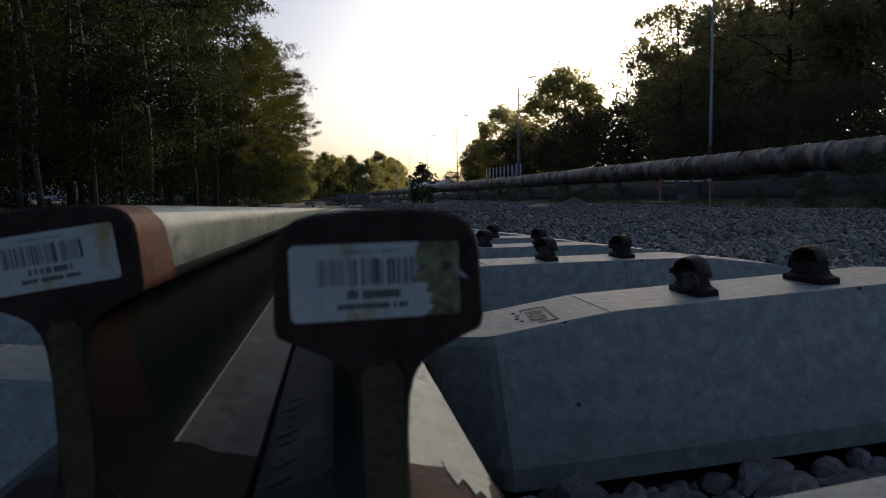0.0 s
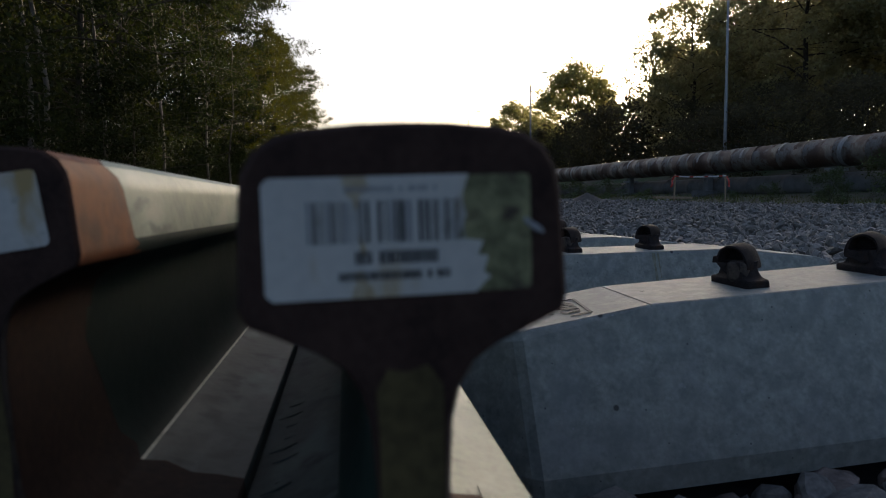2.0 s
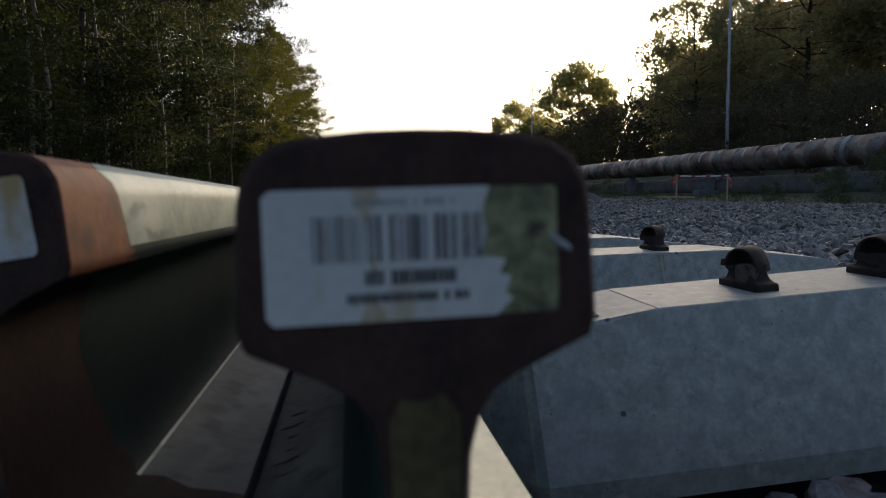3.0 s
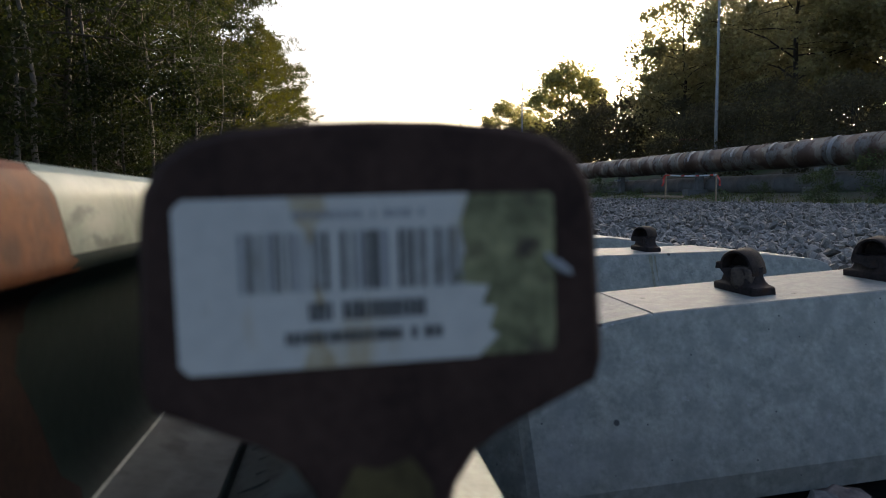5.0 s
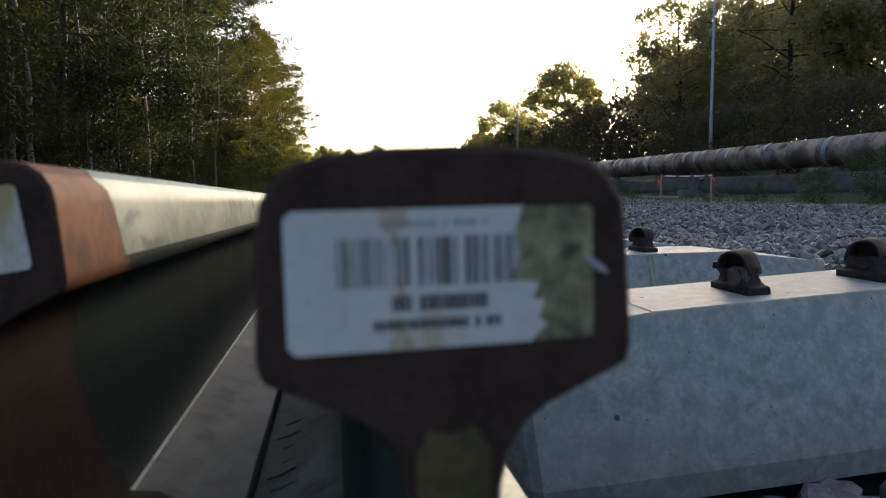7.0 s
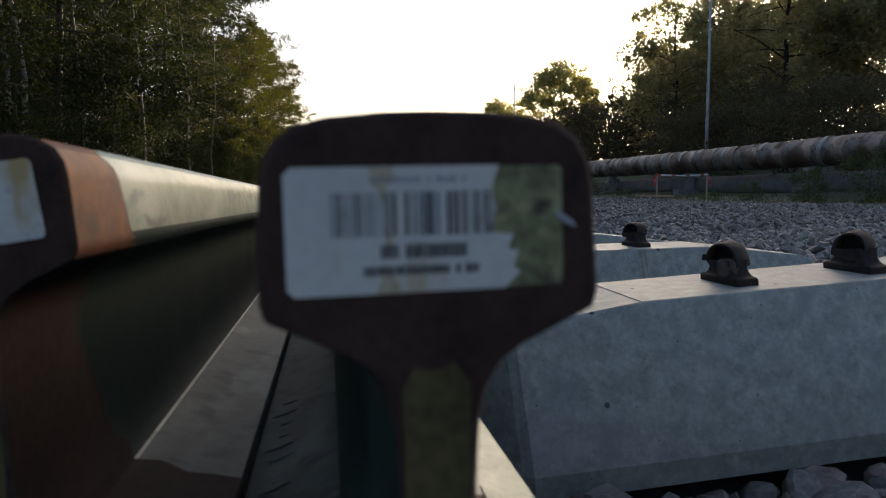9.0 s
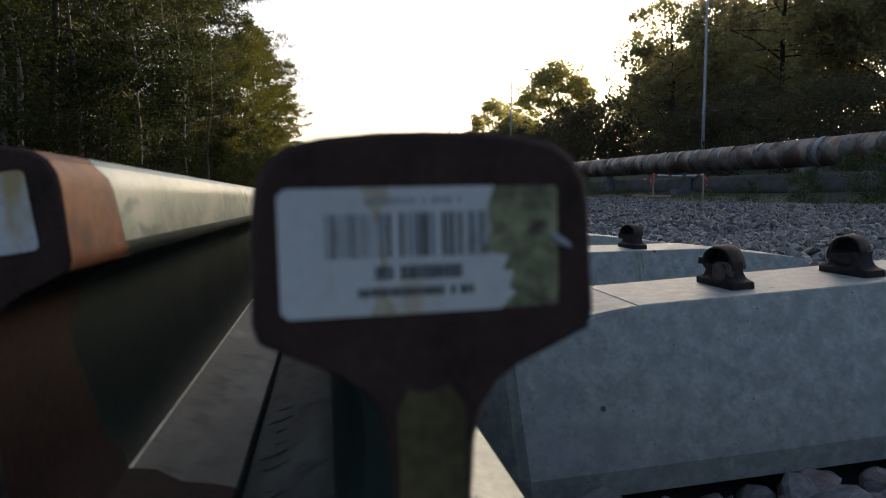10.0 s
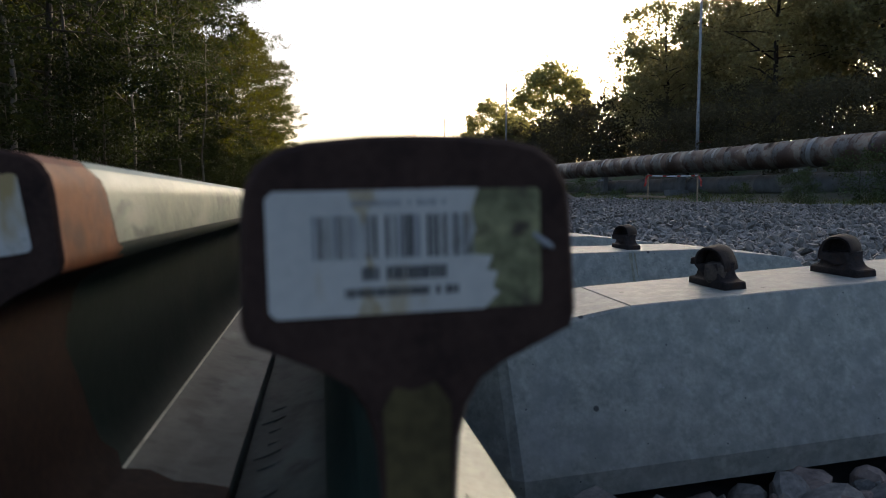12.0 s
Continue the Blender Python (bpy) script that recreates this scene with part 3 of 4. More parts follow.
def text_bars(parent, x0, x1, z, h, y, seed, ink):
    r = random.Random(seed)
    x = x0
    while x < x1:
        w = r.uniform(0.0005, 0.0011)
        if r.random() > 0.14:
            part("text_bar", box_bm((w, 0.0001, h), (x + w / 2, y, z)), ink, parent)
        x += w + 0.0003


def ragged_sheet(points, thick):
    """A thin flat sheet in x, z with a given outline."""
    n = len(points)
    v = [(x, 0, z) for x, z in points] + [(x, -thick, z) for x, z in points]
    f = [tuple(range(n, 2 * n)), tuple(range(n))[::-1]]
    f += [(k, (k + 1) % n, n + (k + 1) % n, n + k) for k in range(n)]
    return v, f


def round_rect(x0, x1, z0, z1, r):
    pts = []
    for cx, cz, a0 in ((x1 - r, z1 - r, 0), (x0 + r, z1 - r, 90), (x0 + r, z0 + r, 180), (x1 - r, z0 + r, 270)):
        for k in range(4):
            a = math.radians(a0 + 30 * k)
            pts.append((cx + r * math.cos(a), cz + r * math.sin(a)))
    return pts[::-1]


def rail(m, torn, seed, sheen_foot):
    ob = empty("rail", m)
    prof = RAIL_PROFILE
    # the coating stops short of the sawn end, along a slanting line on the second rail
    bare = 0.15 if sheen_foot else 0.062
    line = [0.15 if sheen_foot else float(np.interp(z, [0, 0.03, 0.11, 0.134, 0.160, 0.173], [0.084, 0.100, 0.074, 0.066, 0.055, 0.050])) for x, z in prof]
    v, f = extrude_profile(prof, bare, 24.0, (0.5, 1, 2, 4, 8, 16))
    n = len(prof)
    wave = [0.0035 * math.sin(2.3 * k + seed) + 0.0025 * math.sin(5.1 * k) for k in range(n)]
    v = [(x, line[i] + wave[i], z) if i < n else (x, y, z) for i, (x, y, z) in enumerate(v)]
    # head and outer foot get the painted sheen, web and inner foot stay dark
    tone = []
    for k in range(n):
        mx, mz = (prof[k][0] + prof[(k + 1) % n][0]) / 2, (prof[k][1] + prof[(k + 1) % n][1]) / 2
        # narrow pale strip paints a highlight along the web fillet
        glint_strip = mx > 0 and 0.0262 < mz < 0.0270
        tone.append(1 if mz > 0.1355 else 1 if sheen_foot and mx > 0 and 0.005 < mz < 0.0262 else 1 if glint_strip else 2 if mz < 0.0255 else 0)
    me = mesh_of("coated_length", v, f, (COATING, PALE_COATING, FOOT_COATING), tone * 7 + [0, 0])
    smooth_keep_flat(me)
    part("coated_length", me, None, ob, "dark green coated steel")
    v, f = extrude_profile(prof, 0.0, bare, (0.0016,))
    n = len(prof)
    v = [(x - math.copysign(0.0011, x), y, z - (0.0011 if z > 0.13 else 0)) if i < n else (x, y, z) for i, (x, y, z) in enumerate(v)]
    # the paint ends in a slightly uneven line
    v = [(x * 0.9985, line[i - 2 * n] + 0.0065 if i >= 2 * n else y, z * 0.9992) for i, (x, y, z) in enumerate(v)]
    low = 0.030 if sheen_foot else -1
    side = [(prof[k][0] + prof[(k + 1) % n][0]) / 2 for k in range(n)]
    slots = [3 if sheen_foot and side[k] < 0 else 4 if sheen_foot and (prof[k][1] + prof[(k + 1) % n][1]) / 2 < 0.030 else 2 if low < (prof[k][1] + prof[(k + 1) % n][1]) / 2 < 0.128 else 0 for k in range(n)] + [1, 1]
    # right web edge in paler worn metal, colouring in the light on its bevel
    slots = [5 if side[k] > 0 and 0.02 < prof[k][1] < 0.12 else 1 for k in range(n)] + slots
    me = mesh_of("bare_end", v, f, (RUST, SAWN, SHADED_RUST, COATING, FOOT_RUST, WORN_IRON), slots)
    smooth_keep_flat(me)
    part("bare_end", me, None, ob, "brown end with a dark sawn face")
    if sheen_foot:
        # the coating flakes off unevenly along the foot
        edge = [(0.044, 0.150), (0.047, 0.128), (0.052, 0.139), (0.055, 0.118), (0.059, 0.124), (0.062, 0.108), (0.065, 0.131), (0.0678, 0.138), (0.0678, 0.165), (0.044, 0.165)]
        fv = [(x, y, 0.0179 - (x - 0.044) * 0.235 + 0.0008) for x, y in edge] + [(x, y, 0.0179 - (x - 0.044) * 0.235 - 0.0002) for x, y in edge]
        k = len(edge)
        part("paint_flake", mesh_of("paint_flake", fv, [tuple(range(k))] + [(i, i + k, (i + 1) % k + k, (i + 1) % k) for i in range(k)], (PALE_COATING,)), None, ob, "pale flaking coating")
    if sheen_foot:
        for k in range(11):
            y = 0.12 + 0.021 * k + 0.004 * math.sin(k * 2.7)
            x = -0.050 + 0.004 * math.sin(k * 1.9)
            run, ends = tube([(x - 0.008, y - 0.004, 0.0155), (x, y, 0.0164), (x + 0.007, y + 0.005, 0.0177)], [0.0003, 0.0007, 0.0003], 6)
            part("coating_run", mesh_of("coating_run", run, ends, (FOOT_COATING,), smooth=True), None, ob, "thick ripple in the coating")
    # paint mark on the end of the web
    pv, pf = ragged_sheet([(-0.0072, 0.034), (-0.0078, 0.070), (-0.0074, 0.104), (-0.0078, 0.1135), (-0.0050, 0.1185), (-0.001, 0.1175), (0.0040, 0.1190), (0.0072, 0.1140), (0.0070, 0.092), (0.0076, 0.066), (0.0064, 0.040), (0.0048, 0.030), (0.001, 0.026), (-0.004, 0.029)][::-1], 0.0003)
    part("paint_mark", mesh_of("paint_mark", pv, pf, (YELLOW,)), None, ob, "faded yellow paint mark")
    # paper label on the end of the head
    lab = new("label")
    lab.parent = ob
    lab["label"] = "white barcode label, stained" + (" and torn at one side" if torn else "")
    lab.matrix_basis = pose(-0.0012 if torn else -0.0030, 0, 0.1478, 0, 0 if torn else -5.5, 0)
    if torn:
        right = [(0.0155, 0.0133), (0.0140, 0.0085), (0.0148, 0.0040), (0.0128, -0.0008), (0.0185, -0.0016), (0.0172, -0.0046), (0.0196, -0.0050), (0.0184, -0.0085), (0.0200, -0.0096), (0.0165, -0.0130)]
        outline = [(-0.0280, -0.0133), (-0.0295, -0.0118), (-0.0295, 0.0118), (-0.0280, 0.0133)] + right
        gv, gf = ragged_sheet(round_rect(0.010, 0.0295, -0.0128, 0.0131, 0.0012), 0.00012)
        part("glue", mesh_of("glue", gv, gf, (GLUE,)), None, lab, "greenish glue and lichen left where the paper tore away")
    else:
        outline = round_rect(-0.0295, 0.0295, -0.0133, 0.0133, 0.002)
    pv, pf = ragged_sheet(outline, 0.0003)
    part("paper", mesh_of("paper", pv, pf, (PAPER,)), None, lab)
    if torn:
        for outline in ([(-0.0124, 0.0132), (-0.0118, 0.0098), (-0.0102, 0.0082), (-0.0098, 0.0060), (-0.0088, 0.0066), (-0.0084, 0.0092), (-0.0066, 0.0104), (-0.0070, 0.0132)],
                        [(-0.0092, 0.0010), (-0.0086, -0.0060), (-0.0074, -0.0020)],
                        [(-0.0096, -0.0072), (-0.0104, -0.0104), (-0.0112, -0.0132), (-0.0058, -0.0132), (-0.0064, -0.0112), (-0.0080, -0.0090), (-0.0086, -0.0070)]):
            sv, sf = ragged_sheet(outline, 0.00002)
            st = part("rust_stain", mesh_of("rust_stain", sv, sf, (STAIN,)), None, lab, "brown rust stain")
            st.matrix_basis = pose(0, -0.00031, 0)
    y = -0.00036
    barcode(lab, -0.0201, 0.0140, -0.0012, 0.0080, y, seed)
    text_bars(lab, -0.0120, 0.0080, 0.0105, 0.0012, y, seed + 1, GREY_INK)
    text_bars(lab, -0.0100, 0.0088, -0.0044, 0.0029, y, seed + 2, INK)
    text_bars(lab, -0.0137, 0.0118, -0.0084, 0.0019, y, seed + 3, INK)
    if torn:
        bm = bmesh.new()
        bmesh.ops.create_icosphere(bm, subdivisions=2, radius=1.0)
        for q in bm.verts:
            q.co = Vector((q.co.x * 0.0030, q.co.y * 0.0006, q.co.z * 0.0008)) * (1 + 0.5 * noise.noise(q.co * 2))
        bmesh.ops.transform(bm, matrix=pose(0.0302, -0.0004, 0.0012, 0, 40, 0), verts=list(bm.verts))
        part("paint_drip", bm, GREY_INK, lab, "pale dried drip")
    return tagged(ob, "green coated steel rail with a barcode label on its end", "rail", "rails side by side")


rail(pose(0.0044, 0, 0.0019, -0.7, -1.25, 1.0), True, 11, True)
rail(pose(-0.1345, 0.100, 0.0040, -0.7, -3.2, 1.0), False, 21, False)

# ---- trees ----
def grow(seed, height, radius, bare, leaves, leaf, limbs=16, trunk_r=0.12, clump=0.32, lean=0.0, shape=0.9, twigs=False, flat=0.75, even=1.3, dome=0):
    """Verts and faces of a trunk with limbs, and the corners of loose leaves in clumps about the twigs."""
    r = np.random.default_rng(seed)
    zz = np.linspace(0, height * 0.96, 9)
    tx = np.cumsum(r.normal(0, 0.10, 9)) * height / 14 + lean * zz
    ty = np.cumsum(r.normal(0, 0.10, 9)) * height / 14
    tx, ty = tx - tx[0], ty - ty[0]
    trunk = np.stack([tx, ty, zz], -1)
    tubes = [tube(trunk, np.linspace(trunk_r, trunk_r * 0.15, 9), 8)]
    centres = []
    for k in range(limbs):
        h = bare + (0.95 - bare) * (k + r.uniform(0, 1)) / limbs
        base = np.array([np.interp(h * height, zz, tx), np.interp(h * height, zz, ty), h * height])
        u = (h - bare) / (1 - bare)
        reach = radius * (0.22 + 0.78 * max(1 - abs(2 * u - shape) ** 2.2, 0) ** 0.5) * r.uniform(0.7, 1.12)
        a = k * 2.4 + r.uniform(-0.5, 0.5)
        up = r.uniform(-0.05, 0.85) * (0.5 + u)
        s = np.linspace(0, 1, 5)
        d = np.stack([np.cos(a) * s, np.sin(a) * s, up * s ** 0.8 - 0.18 * s * s], -1) * reach
        line = base + d + np.cumsum(r.normal(0, 0.05, (5, 3)), 0) * reach * 0.4 * s[:, None]
        tubes.append(tube(line, np.linspace(trunk_r * 0.38 * (1.1 - u), 0.008, 5), 5))
        for j in range(8):
            q = 0.3 + 0.7 * r.uniform(0, 1) ** 0.6
            b2 = np.array([np.interp(q, s, line[:, i]) for i in range(3)])
            dv = r.normal(0, 1, 3)
            dv[2] = dv[2] * 0.8 + 0.25
            e2 = b2 + dv / (np.linalg.norm(dv) + 1e-6) * reach * r.uniform(0.2, 0.5)
            if twigs:
                tubes.append(tube(np.stack([b2, (b2 + e2) / 2 + r.normal(0, 0.03, 3), e2]), [0.012, 0.008, 0.004], 3))
            for t in (0.45, 0.75, 1.0):
                centres.append(b2 + (e2 - b2) * t)
        centres.append(line[-1])
        centres.append(line[-2])
    centres.append(trunk[-1] + (0, 0, 0.1))
    centres = np.array(centres)
    if dome:
        # a rounded crown: clumps over a lumpy egg, with limbs inside it
        d = r.normal(0, 1, (dome, 3))
        d /= np.linalg.norm(d, axis=1)[:, None]
        lump = 1 + 0.10 * np.sin(5 * d[:, 0] + seed) * np.sin(4 * d[:, 1] + 2) + 0.07 * np.sin(9 * d[:, 2] + 7 * d[:, 0])
        half = height * (1 - bare) / 2
        egg = d * (lump * r.uniform(0.62, 0.98, dome))[:, None] * np.array([radius, radius, half])
        egg[:, :2] *= np.interp(egg[:, 2], [-half, 0, half], [0.86, 1.0, 0.80])[:, None]
        inside = np.sum(((centres - (0, 0, height - half)) / (radius, radius, half)) ** 2, axis=1) < 0.8
        centres = np.concatenate([centres[inside], egg + (0, 0, height - half)])
    weight = r.uniform(0.12, 1.0, len(centres)) ** even
    pick = r.choice(len(centres), leaves, p=weight / weight.sum())
    spread = clump * r.uniform(0.5, 1.25, len(centres))[pick]
    off = r.normal(0, 1, (leaves, 3))
    off *= (2.0 * r.uniform(0, 1, leaves) ** 0.55 / np.linalg.norm(off, axis=1) * spread)[:, None] * np.array([1, 1, flat])
    p = centres[pick] + off
    p[:, 2] = np.maximum(p[:, 2], 0.05)
    rot = turns(leaves, r)
    size = leaf * r.uniform(0.6, 1.25, leaves)
    form = np.array([[0, 0, 0], [0.42, 0.30, 0.06], [1.0, 0, -0.05], [0.45, -0.30, 0.06]])
    v = np.einsum("nij,vj->nvi", rot, form) * size[:, None, None] + p[:, None, :]
    return join_tubes(tubes), v.reshape(-1, 3)


def tree(name, label, seed, bark, leaf_mat, **kw):
    (tv, tf), lv = grow(seed, **kw)
    ob = empty(name)
    part("trunk", mesh_of("trunk", tv, tf, (bark,), smooth=True), None, ob)
    part("crown", quads_mesh("crown", lv, 4, leaf_mat), None, ob)
    return tagged(ob, label, "tree")


def plant(source, x, y, spin, size, sink=0.05, label=""):
    z = float(ground_z(np.array(x, float), np.array(y, float))) - sink
    size /= source.scale.x
    ob = copy_thing(source, pose(x, y, z, 0, 0, spin) @ Matrix.Diagonal((size, size, size, 1)))
    if label:
        ob["label"] = label
    return ob


def place(source, x, y, spin, size, sink=0.05):
    z = float(ground_z(np.array(x, float), np.array(y, float))) - sink
    source.matrix_basis = pose(x, y, z, 0, 0, spin) @ Matrix.Diagonal((size, size, size, 1))
    return source


L_LABEL = "tall leafy green tree in a dense roadside thicket"
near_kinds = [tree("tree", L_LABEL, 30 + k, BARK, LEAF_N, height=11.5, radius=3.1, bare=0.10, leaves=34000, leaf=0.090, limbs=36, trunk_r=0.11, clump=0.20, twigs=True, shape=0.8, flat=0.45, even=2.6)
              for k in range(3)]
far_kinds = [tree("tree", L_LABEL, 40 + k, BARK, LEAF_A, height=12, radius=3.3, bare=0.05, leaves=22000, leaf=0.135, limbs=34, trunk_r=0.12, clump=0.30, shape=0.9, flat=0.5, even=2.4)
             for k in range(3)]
r = random.Random(5)
used = set()


def put(kinds, k, x, y, size, spin=None, label=""):
    src = kinds[k % len(kinds)]
    spin = r.uniform(0, 360) if spin is None else spin
    if src.name in used:
        return plant(src, x, y, spin, size, label=label)
    used.add(src.name)
    if label:
        src["label"] = label
    return place(src, x, y, spin, size)


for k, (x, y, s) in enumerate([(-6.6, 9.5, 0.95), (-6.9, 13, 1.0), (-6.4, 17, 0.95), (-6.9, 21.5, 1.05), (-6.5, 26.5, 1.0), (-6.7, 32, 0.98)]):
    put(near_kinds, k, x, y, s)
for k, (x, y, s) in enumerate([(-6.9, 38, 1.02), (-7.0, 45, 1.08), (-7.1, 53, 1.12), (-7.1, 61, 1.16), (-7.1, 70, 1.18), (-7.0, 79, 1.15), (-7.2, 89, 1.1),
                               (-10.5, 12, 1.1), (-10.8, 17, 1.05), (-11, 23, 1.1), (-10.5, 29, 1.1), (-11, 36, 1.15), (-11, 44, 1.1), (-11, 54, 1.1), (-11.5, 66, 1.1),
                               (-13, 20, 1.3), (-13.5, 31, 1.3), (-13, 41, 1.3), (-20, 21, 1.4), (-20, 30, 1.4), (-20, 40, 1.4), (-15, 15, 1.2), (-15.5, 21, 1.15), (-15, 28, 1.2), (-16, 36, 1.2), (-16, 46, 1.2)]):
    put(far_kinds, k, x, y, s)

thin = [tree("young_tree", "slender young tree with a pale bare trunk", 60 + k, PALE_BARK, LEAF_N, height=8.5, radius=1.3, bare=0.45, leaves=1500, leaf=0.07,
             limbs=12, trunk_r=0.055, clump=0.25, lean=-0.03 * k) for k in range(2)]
for k, (x, y, s) in enumerate([(-5.35, 12.0, 1.0), (-5.1, 12.2, 1.05), (-5.0, 14.5, 0.9), (-5.2, 19, 0.9), (-4.6, 22, 0.8), (-4.9, 27, 0.85)]):
    put(thin, k, x, y, s, spin=40 * k)

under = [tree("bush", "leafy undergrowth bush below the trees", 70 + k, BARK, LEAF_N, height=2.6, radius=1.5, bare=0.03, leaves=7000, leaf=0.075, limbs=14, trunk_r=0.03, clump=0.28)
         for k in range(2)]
for k in range(22):
    y = 9 + 3.2 * k
    put(under, k, -4.9 + r.uniform(-0.7, 0.5) - 0.8 * (k % 2), y, r.uniform(0.7, 1.2))
for k in range(10):
    put(under, k, -8.5 + r.uniform(-0.7, 0.7), 11 + 4 * k, r.uniform(1.0, 1.5))

thicket = [tree("bush", "dense leafy bush under the big trees", 73 + k, BARK, LEAF_T, height=2.6, radius=1.5, bare=0.03, leaves=3200, leaf=0.12, limbs=14, trunk_r=0.03, clump=0.28)
           for k in range(2)]
for k, (x, y, s) in enumerate([(18.5, 33, 1.2), (19.5, 38, 1.3), (18.5, 44, 1.4), (17.5, 50, 1.5), (19, 56, 1.5), (22, 34, 1.4), (24, 30, 1.4), (26, 26, 1.4), (28, 33, 1.5), (17.5, 62, 1.5), (21, 26, 1.2), (21.5, 51, 2.0), (23.5, 56, 2.2), (20, 59, 2.0), (19.5, 48, 1.8), (16.5, 68, 1.5), (21, 64, 2.0), (18.2, 19.5, 1.15), (18.0, 22.5, 1.15), (17.8, 25.5, 1.15), (17.6, 28.5, 1.15), (18.8, 17, 1.15), (17.4, 31.5, 1.1), (19.3, 14.5, 1.15), (17.4, 34.5, 1.1)]):
    put(thicket, k, x, y, s, label="dense leafy bush under the big trees")

R_LABEL = "big dark maple tree standing behind the heating pipe"
maples = [tree("tree", R_LABEL, 80 + k, BARK, LEAF_B, height=14, radius=5.4, bare=0.06, leaves=21000, leaf=0.245, limbs=40, trunk_r=0.20, clump=0.35, shape=0.9, even=1.7, dome=460)
          for k in range(3)]
# the last two are added, hidden behind the rest, to shade the left trees
for k, (x, y, s) in enumerate([(21.9, 43, 0.84), (26.2, 38, 1.08), (27.4, 47, 0.90), (30, 34, 1.2), (30.5, 28, 1.1), (34, 38, 1.2), (39, 32, 1.25), (31.5, 48, 1.0), (34.5, 26, 1.15), (25.6, 50, 0.66), (37, 50, 1.15), (37, 58, 1.1), (41, 64, 1.2)]):
    put(maples, k, x, y, s)
mid_kinds = [tree("tree", "", 85 + k, BARK, LEAF_M, height=12, radius=5.0, bare=0.03, leaves=26000, leaf=0.29, limbs=36, trunk_r=0.22, clump=0.42, shape=0.95, even=1.2, dome=420)
             for k in range(2)]
M_LABEL = "round-crowned leafy tree beyond the street lamps"
# the last one is added out of sight behind the maples, to block sun
for k, (x, y, s) in enumerate([(21.7, 66, 0.98), (17.6, 74, 0.76), (15.6, 79, 0.50), (19.0, 70, 0.55), (18.0, 86, 0.5), (20.6, 63, 0.45), (18.4, 96, 0.45), (25.5, 60, 0.42), (22.5, 80, 0.6), (37, 72, 1.25)]):
    put(mid_kinds, k, x, y, s, label=M_LABEL)
round_kinds = [tree("tree", "", 88 + k, BARK, LEAF_D, height=11, radius=4.4, bare=0.0, leaves=7000, leaf=0.46, limbs=34, trunk_r=0.2, clump=0.55, shape=0.7)
               for k in range(2)]
F_LABEL = "distant roadside tree in evening light"
for k, (x, y, s) in enumerate([(-1.8, 150, 0.82), (5.2, 156, 0.85), (11, 172, 0.8), (-7, 140, 0.75), (-9, 118, 0.8), (-9.5, 98, 0.85), (15, 190, 0.7), (0.5, 185, 0.8), (-13, 150, 0.9), (1.6, 160, 0.95), (8.2, 165, 0.9), (-4.5, 146, 0.9), (13, 180, 0.8), (-3, 170, 1.0)]):
    put(round_kinds, k, x, y, s, label=F_LABEL)

sapling = tree("sapling", "dark feathery sapling at the foot of the bank", 91, BARK, LEAF_C, height=2.2, radius=0.66, bare=0.15, leaves=2200, leaf=0.13, limbs=22, trunk_r=0.03, clump=0.10, shape=0.6, flat=0.3)
place(sapling, 4.0, 36, 0, 1.15)
sapling["category"] = "tree"
shrubs = [tree("bush", "grey-green bush growing in front of the pipes", 95 + k, BARK, LEAF_C, height=1.5, radius=0.8, bare=0.02, leaves=2600, leaf=0.07, limbs=12, trunk_r=0.02, clump=0.16)
          for k in range(2)]
for k, (x, y, s) in enumerate([(13.5, 15.7, 0.85), (14.3, 15.1, 0.95), (12.7, 17.0, 0.6), (13.3, 17.8, 0.6), (12.6, 19.5, 0.45), (9.6, 22, 0.4), (12.0, 20.8, 0.35),
                               (9.3, 27, 0.6), (11, 29, 0.7), (10.4, 33, 0.7), (9.5, 38, 0.8), (10, 45, 0.9), (13.0, 76, 1.6), (12.6, 80, 1.8)]):
    put(shrubs, k, x, y, s)
for ob in near_kinds + far_kinds + maples:
    ob["group"] = "trees"

# grass along the edge of the ballast
n = 9000
gxp = rng.uniform(8.8, 14.0, n)
gyp = rng.uniform(12, 40, n)
gz = ground_z(gxp, gyp)
gh = rng.uniform(0.06, 0.26, n)
ga = rng.uniform(0, 2 * math.pi, n)
gl = rng.normal(0, 0.35, (n, 2)) * gh[:, None]
side = np.stack([np.cos(ga), np.sin(ga), 0 * ga], -1) * 0.008
root = np.stack([gxp, gyp, gz - 0.01], -1)
tip = root + np.stack([gl[:, 0], gl[:, 1], gh], -1)
grass = part("grass", quads_mesh("grass", np.stack([root - side, root + side, tip], 1).reshape(-1, 3), 3, GRASS), None)
tagged(grass, "short green grass along the ballast edge", "grass", kind="stuff")

# ---- heating pipes ----
YAW = math.degrees(math.atan(0.075))


